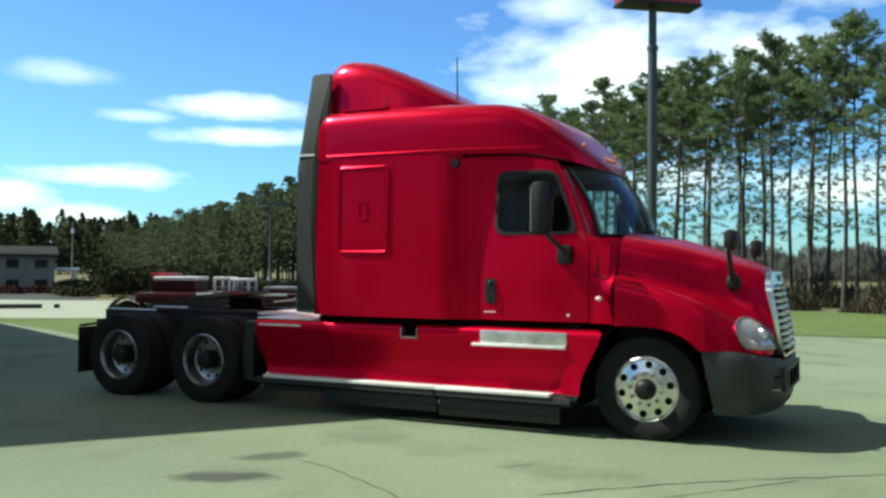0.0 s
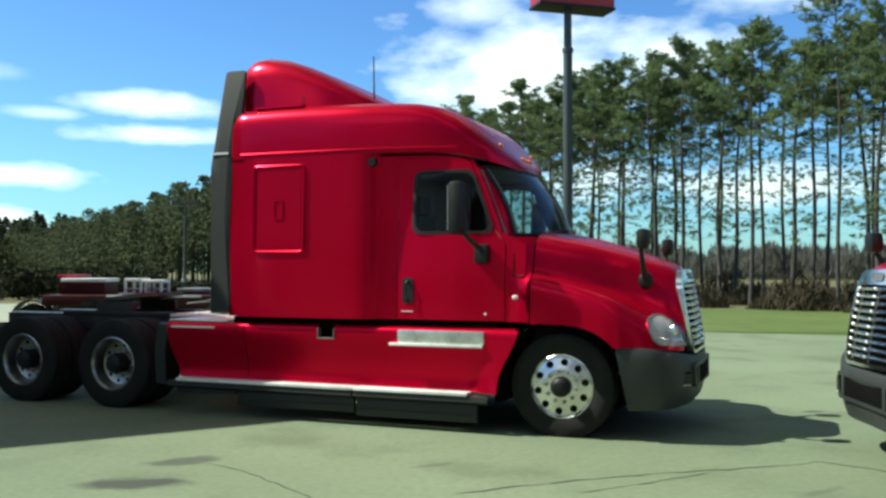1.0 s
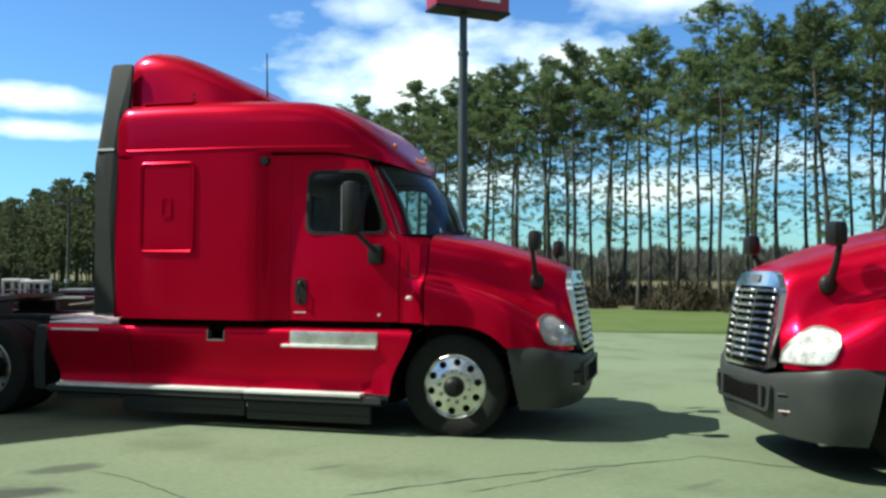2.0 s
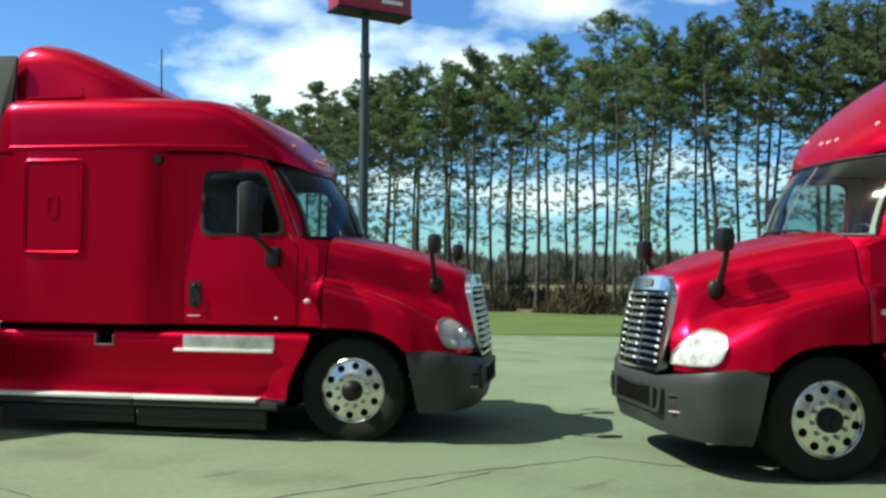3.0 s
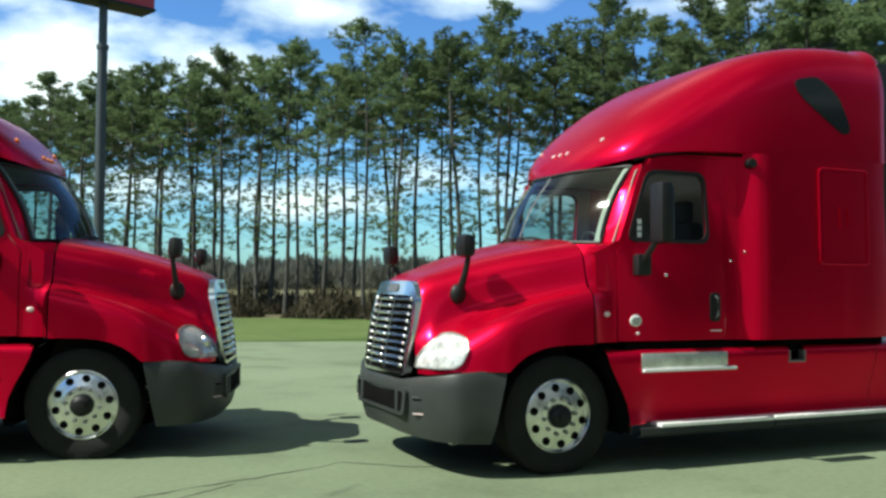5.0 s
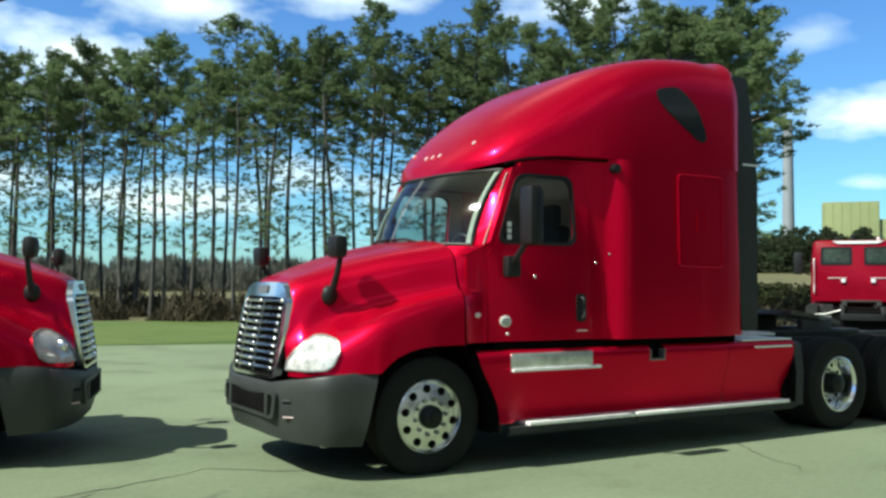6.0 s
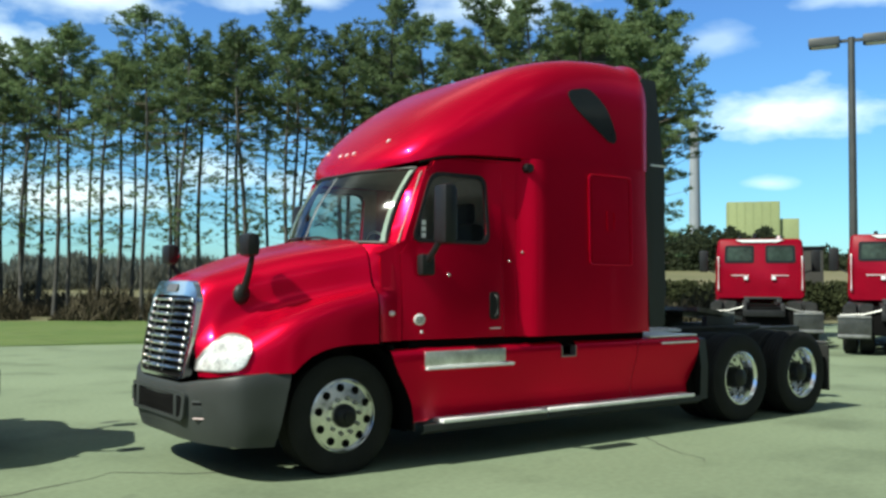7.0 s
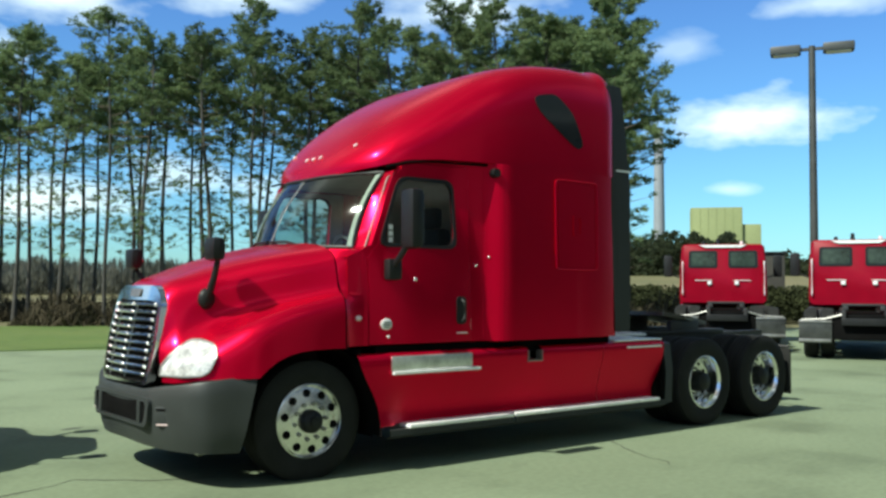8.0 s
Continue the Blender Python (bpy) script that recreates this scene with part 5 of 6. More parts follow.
flat("verge", [(-9.6, 26.2), (-7.2, 20.2), (-9.9, 23.1), (-12.25, 25.7), (-24, 30.1), (-70, 33.1), (-70, 34.4), (-24, 31.2), (-13.3, 27.9), (-11.2, 28.1), (-9.4, 28.2)], -0.03, LAWN, "strip of green grass", "lawn")
flat("road", [(-9.2, 28.3), (-11.2, 28.2), (-13.3, 28.0), (-24, 31.3), (-70, 34.5), (-70, 56), (-20.4, 43.6), (-2, 43.0), (-3.5, 28.0)], -0.02, ROAD, "pale concrete side road", "road")

bm = bmesh.new()
rows = []
for d, z in ((72, -0.2), (95, 0.8), (125, 2.5), (150, 3.6), (200, 4.0), (300, 4.2), (420, -1.0)):
    rows.append([(d * math.sin(radians(a)), d * math.cos(radians(a)), z * smoothstep(50, 57, a) - 0.2 * (1 - smoothstep(50, 57, a))) for a in range(48, 104, 3)])
skin(bm, rows)
tagged(part("field_rise", bm, FIELD, None, smooth=60), "pale dry field rising beyond the lot", "ground", kind="structure")
for x0, x1 in ((-19.0, -16.1), (-15.68, -15.48)):
    bm = bmesh.new()
    box(bm, x0, x1, -0.14, 0.14, 0.0, 0.16, 0.03, pose(0, 40.35, -0.022, 0, 0, 19.4))
    tagged(part("kerb_timber", bm, FRAME_MAT, None), "dark squared timber lying along the road", "kerb")
flat("yard", [(-32, 47.5), (-17, 44.5), (-26, 74), (-50, 82), (-52, 54)], -0.045, ASPHALT, "dark asphalt yard before the house", "yard")


def crack(points, w):
    """A wandering crack, widening and narrowing."""
    bm = bmesh.new()
    rnd = random.Random(len(points) + int(points[0][0] * 10))
    path = []
    for a, b in zip(points, points[1:]):
        n = max(2, int(math.dist(a, b) / 0.12))
        path += [(a[0] + (b[0] - a[0]) * k / n + rnd.uniform(-0.02, 0.02), a[1] + (b[1] - a[1]) * k / n + rnd.uniform(-0.02, 0.02)) for k in range(n)]
    rows = []
    for i, p in enumerate(path):
        q = path[min(i + 1, len(path) - 1)]
        o = path[max(i - 1, 0)]
        d = Vector((q[0] - o[0], q[1] - o[1])).normalized()
        h = w * rnd.uniform(0.25, 1.0) * (1 if 0 < i < len(path) - 1 else 0.1)
        rows.append([(p[0] - d.y * h, p[1] + d.x * h, 0.0035), (p[0] + d.y * h, p[1] - d.x * h, 0.0035)])
    skin(bm, rows)
    part("crack", bm, CRACK, pavement, smooth=0)


crack([(0.6, 6.35), (1.7, 6.72), (2.2, 6.85), (2.85, 6.95), (3.3, 7.05), (3.68, 7.18), (3.87, 6.98), (4.1, 6.7), (4.7, 6.35)], 0.013)
crack([(1.5, 6.3), (2.2, 6.62), (2.8, 6.93)], 0.009)
crack([(-1.21, 7.52), (-0.85, 7.19), (-0.52, 6.63), (-0.28, 6.26), (-0.1, 5.6)], 0.008)
crack([(8.3, 5.15), (8.0, 4.75), (7.75, 4.45), (7.6, 4.1), (7.3, 3.95)], 0.008)
crack([(8.0, 4.75), (8.25, 4.5), (8.4, 4.2)], 0.005)

# ---- pines ----
def needle_tufts(verts, faces, centre, n, size, rnd, spread):
    for _ in range(n):
        c = centre + Vector((rnd.gauss(0, spread), rnd.gauss(0, spread), rnd.gauss(0, spread * 0.55)))
        for _ in range(11):
            d = Vector((rnd.gauss(0, 1), rnd.gauss(0, 1), rnd.gauss(0.6, 0.7))).normalized()
            side = d.cross(Vector((rnd.gauss(0, 1), rnd.gauss(0, 1), rnd.gauss(0, 1)))).normalized() * size * rnd.uniform(0.10, 0.17)
            i = len(verts)
            tip = c + d * size * rnd.uniform(0.9, 1.6)
            verts += [tuple(c - side), tuple(c + side), tuple(tip)]
            faces.append((i, i + 1, i + 2))


def mesh_object(name, verts, faces, mat, parent=None, smooth=False):
    me = bpy.data.meshes.new(name)
    me.from_pydata(verts, [], faces)
    if smooth:
        me.polygons.foreach_set("use_smooth", [True] * len(me.polygons))
    me.materials.append(mat)
    ob = new(name, me)
    if parent is not None:
        ob.parent = parent
    return ob


def pine(seed, height, bare, density, m, spread=1.0, gap=1.0):
    """Tall pine: bent bare stem, dead twigs below, layered needle clumps above."""
    rnd = random.Random(seed)
    tree = empty("pine_tree", m)
    bend = [(rnd.uniform(-0.25, 0.25), rnd.uniform(-0.25, 0.25)) for _ in range(4)]

    def stem(z):
        u = z / height
        return Vector((bend[0][0] * u + bend[1][0] * u * u * 1.5 + 0.06 * math.sin(u * 9 + seed), bend[0][1] * u + bend[1][1] * u * u * 1.5 + 0.06 * math.cos(u * 8 + seed), z))
    bm = bmesh.new()
    r0 = 0.082 * height / 12.5 * rnd.uniform(0.8, 1.2)
    tube(bm, [stem(height * k / 16) - Vector((0, 0, 0.2 if k == 0 else 0)) for k in range(17)], [r0 * (1.25 if k == 0 else 1) * (1 - 0.85 * (k / 16) ** 1.2) + 0.012 for k in range(17)], 9)
    part("trunk", bm, BARK, tree, smooth=60)
    bm = bmesh.new()
    verts, faces = [], []
    z = height * bare * 0.42
    while z < height * 0.985:
        u = z / height
        live = smoothstep(bare - 0.06, bare + 0.08, u)
        top = (1 - u) / (1 - bare) if u > bare else 1.0
        reach = (0.45 + 1.75 * min(1, top) ** 0.70) * spread * rnd.uniform(0.65, 1.25) * height / 12.5
        if u < bare:
            reach *= 0.46 + 0.3 * live
        a = rnd.uniform(0, math.tau)
        rise = rnd.uniform(-0.05, 0.38) + 0.9 * (1 - min(1, top))
        base = stem(z)
        d = Vector((math.cos(a), math.sin(a), rise)).normalized()
        mid = base + d * reach * 0.55 + Vector((0, 0, -0.06 * reach))
        end = base + d * reach + Vector((0, 0, 0.05 * reach))
        tube(bm, [base, mid, end], [0.022 * (1.2 - u) + 0.008, 0.012, 0.005] if u > bare - 0.08 else [0.010, 0.007, 0.004], 4)
        if rnd.random() < 0.75 + 0.25 * live:
            k = 2 + int(4 * live)
            fan = Vector((-d.y, d.x, 0)) * reach
            for i in range(k):
                f = 0.42 + 0.60 * i / max(1, k - 1)
                p = base.lerp(end, f) + fan * rnd.gauss(0, 0.13) * f + Vector((rnd.gauss(0, 0.06), rnd.gauss(0, 0.06), rnd.gauss(0.06, 0.05)))
                needle_tufts(verts, faces, p, max(2, int(density * 1.4 * (0.5 + 0.5 * live))), 0.15, rnd, 0.105 if live > 0.5 else 0.085)
        z += height * (0.0145 if u < bare else 0.0125) * gap * rnd.uniform(0.6, 1.4)
    for k in range(7):
        needle_tufts(verts, faces, stem(height * (0.94 + 0.012 * k)), 4, 0.15, rnd, 0.12)
    tagged(part("branch_mass", bm, TWIG, tree, smooth=0), "thin bare branches", kind="stuff")
    mesh_object("crown", verts, faces, NEEDLES, tree)
    return tree


LINE_0, LINE_D, LINE_N = Vector((28.0, 16.0)), Vector((-0.47, 0.883)), Vector((0.883, 0.47))
rnd = random.Random(7)
kinds = [pine(s, h, b, d, pose(0, -500, 0)) for s, h, b, d in ((1, 12.6, 0.62, 4), (2, 12.2, 0.64, 5), (3, 12.9, 0.60, 4), (4, 12.5, 0.63, 5), (5, 12.1, 0.59, 4), (6, 12.8, 0.66, 4))]
thick_pine = pine(11, 12.9, 0.47, 7, pose(0, -500, 0), 1.08, 0.6)
first = {}
count = 0
for row in range(3):
    s = 0.7 + rnd.uniform(0, 0.8)
    while s < 70:
        p = LINE_0 + LINE_D * s + LINE_N * (row * 2.7 + rnd.uniform(-0.5, 0.5))
        src = rnd.choice(kinds)
        if s < 4.2 and row in (0, 1):
            src = thick_pine
        k = rnd.uniform(0.97, 1.03) * float(np.interp(s, [0, 3, 8, 13, 20, 29, 40, 52, 62], [0.95, 0.985, 0.965, 0.945, 0.965, 0.995, 0.99, 0.95, 0.92]))
        m = Matrix.Translation((p.x, p.y, -0.06)) @ Matrix.Rotation(rnd.uniform(0, math.tau), 4, "Z") @ Matrix.Diagonal((k * 1.06, k * 1.06, k * rnd.uniform(0.96, 1.02), 1))
        if src.name not in first:
            src.matrix_basis = m
            first[src.name] = True
            t = src
        else:
            t = copy_thing(src, m)
        tagged(t, "tall pine with bare trunk and dark needle crown" if src is not thick_pine else "bushy pine with needles low down its trunk", "tree", "pine plantation row")
        count += 1
        s += rnd.uniform(1.5, 2.9) * (0.9 if s < 14 else 1.0)

# the plantation farther on and the woods behind it
def woods(name, label, spots, mat, seed, blades, blade, foot=0.30, upright=False, pointed=False):
    """A far wood as one object: stems and ragged crowns of small facets."""
    rnd = random.Random(seed)
    verts, faces = [], []
    for x, y, h, w in spots:
        i = len(verts)
        r = 0.012 * h
        for a in range(3):
            verts.append((x + r * math.cos(a * 2.09), y + r * math.sin(a * 2.09), -0.1))
            verts.append((x + r * 0.5 * math.cos(a * 2.09), y + r * 0.5 * math.sin(a * 2.09), h * 0.9))
        for a in range(3):
            b = (a + 1) % 3
            faces.append((i + 2 * a, i + 2 * b, i + 2 * b + 1, i + 2 * a + 1))
        for _ in range(blades):
            u = rnd.random() ** 0.7
            z = h * (foot + (1 - foot) * u)
            rad = w * math.sqrt(max(0.02, 1.03 - u ** 3.0)) * (0.55 + 0.45 * min(1, u * 4)) * math.sqrt(rnd.random())
            if pointed:
                rad = w * (1.04 - u ** 2.6) * math.sqrt(rnd.random())
            a = rnd.uniform(0, math.tau)
            c = Vector((x + rad * math.cos(a), y + rad * math.sin(a), z))
            d = Vector((rnd.gauss(0, 1), rnd.gauss(0, 1), rnd.gauss(0.3, 0.6))).normalized() * blade * rnd.uniform(0.6, 1.4)
            e = d.cross(Vector((rnd.gauss(0, 1), rnd.gauss(0, 1), rnd.gauss(0, 1)))).normalized() * blade * rnd.uniform(0.35, 0.7)
            if upright:
                d = Vector((rnd.gauss(0, 0.25), rnd.gauss(0, 0.25), 1.0)) * blade * rnd.uniform(1.2, 2.4)
                e = Vector((math.cos(a), math.sin(a), 0)) * blade * rnd.uniform(0.12, 0.3)
                if d.z > c.z + 0.1:
                    c.z = d.z - 0.1
            i = len(verts)
            verts += [tuple(c - d), tuple(c + e), tuple(c + d), tuple(c - e)]
            faces.append((i, i + 1, i + 2, i + 3))
    ob = mesh_object(name, verts, faces, mat)
    return tagged(ob, label, "woods", kind="stuff")


rnd = random.Random(21)
spots, thin = [], []
s = 69.0
while s < 330:
    for row in range(4):
        p = LINE_0 + LINE_D * (s + rnd.uniform(-1, 1)) + LINE_N * (row * 3.2 + rnd.uniform(-1, 1))
        (thin if 84 < s < 106 else spots).append((p.x, p.y, rnd.uniform(11.2, 13.2) * (0.93 - 0.19 * min(1, (s - 69) / 140)), rnd.uniform(1.9, 2.8)))
    s += 2.6 + s * 0.006
woods("far_plantation", "dense far pine plantation running to the distance", spots, FOREST, 3, 600, 0.25, foot=0.10)
woods("open_plantation", "far pines with light showing between bare trunks", thin, FOREST, 13, 520, 0.25, foot=0.36)
spots = []
for k in range(150):
    az = radians(rnd.uniform(-34, -17))
    d = rnd.uniform(215, 260)
    spots.append((d * math.sin(az), d * math.cos(az), rnd.uniform(10.5, 14.6), rnd.uniform(2.5, 4.0)))
woods("conifer_wood", "dark conifer wood behind the house", spots, FOREST, 4, 360, 0.5, foot=0.05, pointed=True)
spots = []
for k in range(520):
    az = radians(rnd.uniform(2, 63))
    d = rnd.uniform(170, 240)
    spots.append((d * math.sin(az), d * math.cos(az), rnd.uniform(3.0, 6.8) * (1.3 if az > radians(52) else 1.0), rnd.uniform(2.0, 4.0)))
woods("distant_wood", "low bare wood across the field", spots, HAZE_WOOD, 5, 240, 0.55, foot=0.02, upright=True)
spots = []
for k in range(260):
    az = radians(rnd.uniform(56, 76))
    d = rnd.uniform(150, 190)
    h = rnd.uniform(8.2, 11.2) if az < radians(66) else rnd.uniform(5.5, 8.0)
    spots.append((d * math.sin(az), d * math.cos(az), h, rnd.uniform(2.0, 3.4)))
woods("tree_belt", "dark tree belt below the power plant", spots, FOREST, 6, 170, 0.45, foot=0.02)
spots = []
for k in range(420):
    az = radians(rnd.uniform(54, 84))
    d = rnd.uniform(46, 66)
    spots.append((d * math.sin(az), d * math.cos(az), rnd.uniform(0.9, 1.8), rnd.uniform(0.7, 1.3)))
woods("weed_bank", "tall dull olive weeds beyond the lot", spots, WEEDS, 12, 170, 0.12, foot=0.02)

spots = []
for k in range(330):
    az = radians(rnd.uniform(-22.4, -2))
    d = rnd.uniform(52, 64)
    h = rnd.uniform(0.9, 1.7) if az > radians(-20.5) else rnd.uniform(0.4, 0.8)
    if radians(-12) < az < radians(-8):
        h *= 0.45
    spots.append((d * math.sin(az), d * math.cos(az), h, rnd.uniform(0.6, 1.2)))
woods("hedge", "dark hedge and brush beyond the side road", spots, SHRUB, 8, 120, 0.12, foot=0.02)

# brush under the pines
rnd = random.Random(5)


def bush(name, seed, size, mat, n, m, label):
    r2 = random.Random(seed)
    verts, faces = [], []
    for _ in range(n):
        a, rr = r2.uniform(0, math.tau), size * math.sqrt(r2.random())
        h = size * 1.15 * r2.random() * (1.15 - (rr / size) ** 2)
        c = Vector((rr * math.cos(a), rr * math.sin(a), h))
        d = Vector((r2.gauss(0, 0.4), r2.gauss(0, 0.4), abs(r2.gauss(1.2, 0.4)))).normalized() * r2.uniform(0.15, 0.50)
        e = d.cross(Vector((r2.gauss(0, 1), r2.gauss(0, 1), r2.gauss(0, 1)))).normalized() * 0.017
        i = len(verts)
        verts += [tuple(c - d), tuple(c + e), tuple(c + d), tuple(c - e)]
        faces.append((i, i + 1, i + 2, i + 3))
    ob = mesh_object(name, verts, faces, mat)
    ob.matrix_world = m
    return tagged(ob, label, "shrub", "brush below the pines")


b0 = bush("dry_shrub", 1, 0.95, BRUSH, 800, pose(0, -480, 0), "leafless brown shrub at the foot of the pines")
b1 = bush("dry_shrub", 2, 0.8, BRUSH, 700, pose(0, -480, 0), "leafless brown shrub at the foot of the pines")
b2 = bush("green_shrub", 3, 0.7, SHRUB, 800, pose(0, -480, 0), "low green shrub at the edge of the lawn")
used = set()
for k in range(210):
    s = rnd.uniform(-2, 50)
    p = LINE_0 + LINE_D * s + LINE_N * rnd.uniform(-1.0, 13)
    src = rnd.choice((b0, b0, b0, b0, b1, b1, b1, b1, b1, b2))
    k2 = rnd.uniform(0.5, 1.0) * (1.35 if rnd.random() < 0.15 else 1)
    m = Matrix.Translation((p.x, p.y, -0.07)) @ Matrix.Rotation(rnd.uniform(0, 6.28), 4, "Z") @ Matrix.Diagonal((k2 * rnd.uniform(0.9, 1.5), k2 * 1.2, k2, 1))
    if src.name in used:
        copy_thing(src, m)
    else:
        src.matrix_basis = m
        used.add(src.name)

# ---- sign, lamps ----
sign = empty("pylon_sign", pose(5.34, 23.57, 0, 0, 0, 12))
tagged(sign, "tall dark pole sign with a red cabinet", "sign")
bm = bmesh.new()
cyl(bm, (0, 0, -0.2), (0, 0, 7.28), 0.125, 0.12, 20)
part("lower_pole", bm, POLE_PAINT, sign)
bm = bmesh.new()
cyl(bm, (0, 0, 7.28), (0, 0, 8.5), 0.105, 0.10, 20)
part("upper_pole", bm, POLE_PAINT, sign)
bm = bmesh.new()
cyl(bm, (0, 0, 7.22), (0, 0, 7.32), 0.145, seg=20)
part("collar", bm, POLE_PAINT, sign)
bm = bmesh.new()
box(bm, -0.92, 1.18, -0.35, 0.35, 8.38, 10.2, 0.03)
part("cabinet", bm, SIGN_RED, sign)
bm = bmesh.new()
box(bm, -0.94, 1.20, -0.37, 0.37, 8.33, 8.40, 0.01)
part("edge_trim", bm, BLACK, sign)
bm = bmesh.new()
box(bm, 0.3, 0.9, -0.362, -0.352, 8.62, 8.72)
part("sign_bar", bm, WHITE, sign, "pale bar of sign lettering")


def lot_lamp(m, h, two=True):
    lamp = empty("street_lamp", m)
    tagged(lamp, "tall parking lot lamp with box heads", "street lamp", "lot lamps")
    bm = bmesh.new()
    cyl(bm, (0, 0, -0.1), (0, 0, h), 0.15, 0.11, 16)
    part("pole", bm, LAMP_POLE, lamp)
    bm = bmesh.new()
    cyl(bm, (0, 0, -0.1), (0, 0, 0.7), 0.3, seg=20)
    part("concrete_base", bm, STACK, lamp)
    for s in (1, -1):
        bm = bmesh.new()
        box(bm, s * 0.1, s * 0.4, -0.05, 0.05, h - 0.15, h - 0.05)
        part("arm", bm, LAMP_POLE, lamp)
        bm = bmesh.new()
        box(bm, s * 0.35, s * 1.35, -0.28, 0.28, h - 0.26, h + 0.04, 0.07)
        head = part("lamp_head", bm, LAMP_POLE, lamp)
        bm = bmesh.new()
        box(bm, s * 0.45, s * 1.25, -0.22, 0.22, h - 0.275, h - 0.262)
        part("lens", bm, WHITE, head)
    return lamp


def polar(az, d):
    return d * math.sin(radians(az)), d * math.cos(radians(az))


x, y = polar(70.1, 34)
lot_lamp(pose(x, y, 0, 0, 0, -70), 9.9)
x, y = polar(54.3, 33)
lot_lamp(pose(x, y, 0, 0, 0, -54), 9.6)
x, y = polar(-10.6, 95)
lot_lamp(pose(x, y, 0, 0, 0, 10), 8.2)

# ---- red day-cab trucks seen from behind ----
def day_cab(m, label):
    t = empty("day_cab_truck", m)
    tagged(t, label, "truck", "day cab trucks parked in a row")
    bm = bmesh.new()
    rows = []
    for x, g in ((0.0, 0.03), (0.04, 0.0), (0.9, 0.0), (1.5, 0.0), (1.75, 0.06)):
        ring = round_outline([(-1.13 + g, 1.05), (1.13 - g, 1.05), (1.12 - g, 1.9), (1.06 - g, 2.62 - g), (-1.06 + g, 2.62 - g), (-1.12 + g, 1.9)], 0.13, 4)
        rows.append([(x, p[0], p[1]) for p in ring])
    skin(bm, rows, cap=True, loop=True)
    # cab and hood wear the darker red that stands for shade
    cab = part("cab", bm, SHADED_RED, t, smooth=50)
    bm = bmesh.new()
    rows = []
    for x, w, z in ((1.75, 1.05, 1.9), (2.4, 0.9, 1.75), (3.0, 0.75, 1.55), (3.2, 0.7, 1.4)):
        rows.append([(x, -w * 1.1, 0.9), (x, -w * 1.1, 1.3), (x, -w * 0.8, z - 0.1), (x, 0, z), (x, w * 0.8, z - 0.1), (x, w * 1.1, 1.3), (x, w * 1.1, 0.9)])
    skin(bm, rows, cap=True)
    part("hood", bm, SHADED_RED, t, smooth=50)
    for s in (1, -1):
        bm = bmesh.new()
        out = round_outline([(s * 0.14, 1.98), (s * 0.90, 1.98), (s * 0.88, 2.45), (s * 0.14, 2.45)], 0.07, 4)
        plate(bm, out, lambda u, v, d: (-d, u, v), 0.012)
        part("rear_window", bm, DARK_PANE, t, "dark rear window with black rubber")
        bm = bmesh.new()
        plate(bm, round_outline([(s * 0.2, 2.04), (s * 0.83, 2.04), (s * 0.81, 2.39), (s * 0.2, 2.39)], 0.06, 4), lambda u, v, d: (-0.012 - d, u, v), 0.004)
        part("pane", bm, PANE_BACK, t)
        bm = bmesh.new()
        tube(bm, [(-0.03, s * 1.05, 1.25), (-0.08, s * 1.05, 1.3), (-0.08, s * 1.05, 2.1), (-0.03, s * 1.05, 2.15)], 0.016, 6)
        part("grab_bar", bm, STRIP, t)
        bm = bmesh.new()
        box(bm, -0.06, -0.005, s * 0.30, s * 0.40, 1.53, 1.62, 0.01)
        box(bm, -0.03, -0.005, s * 0.28, s * 0.72, 1.64, 1.655, 0.004)
        part("work_lamp", bm, STRIP, t, "small bright work lamp on a bar")
        bm = bmesh.new()
        box(bm, 0.95, 1.10, s * 1.35, s * 1.58, 1.75, 2.35, 0.04)
        part("door_mirror", bm, BLACK, t)
        bm = bmesh.new()
        tube(bm, [(1.0, s * 1.08, 1.7), (1.02, s * 1.35, 1.8)], 0.02, 6)
        part("mirror_arm", bm, BLACK, t)
        bm = bmesh.new()
        box(bm, -4.2, 0.4, s * 0.36, s * 0.44, 0.72, 0.98, 0.01)
        part("frame_rail", bm, FRAME_MAT, t)
        for x in (-2.1, -3.4):
            for yy in (1.02, 0.70):
                bm = bmesh.new()
                lathe(bm, [(0.1, -0.10), (0.28, -0.13), (0.44, -0.14), (0.49, -0.11), (0.505, 0), (0.49, 0.11), (0.44, 0.14), (0.28, 0.13), (0.1, 0.10)], (x, s * yy, 0.505), 32, s)
                part("tyre", bm, RUBBER, t)
        bm = bmesh.new()
        lathe(bm, [(0.1, -0.10), (0.28, -0.13), (0.44, -0.14), (0.49, -0.11), (0.505, 0), (0.49, 0.11), (0.44, 0.14), (0.28, 0.13), (0.1, 0.10)], (2.3, s * 1.05, 0.505), 32, s)
        part("tyre", bm, RUBBER, t)
        bm = bmesh.new()
        box(bm, -4.14, -4.12, s * 0.62, s * 1.24, 0.33, 0.78, 0.004)
        part("mud_flap", bm, FLAP_STEEL, t, "dull steel mud flap plate")
        bm = bmesh.new()
        box(bm, -4.17, -4.141, s * 0.64, s * 1.24, 0.36, 0.42, 0.004)
        box(bm, -4.16, -4.141, s * 0.62, s * 1.24, 0.75, 0.79, 0.004)
        tube(bm, [(-4.13, s * 0.4, 0.92), (-4.13, s * 0.75, 0.82), (-4.13, s * 1.2, 0.80)], 0.02, 6)
        part("flap_bar", bm, STEEL, t)
        bm = bmesh.new()
        cyl(bm, (-4.2, s * 0.28, 0.78), (-4.23, s * 0.28, 0.78), 0.05, seg=14)
        part("tail_lamp", bm, TAIL_RED, t)
        bm = bmesh.new()
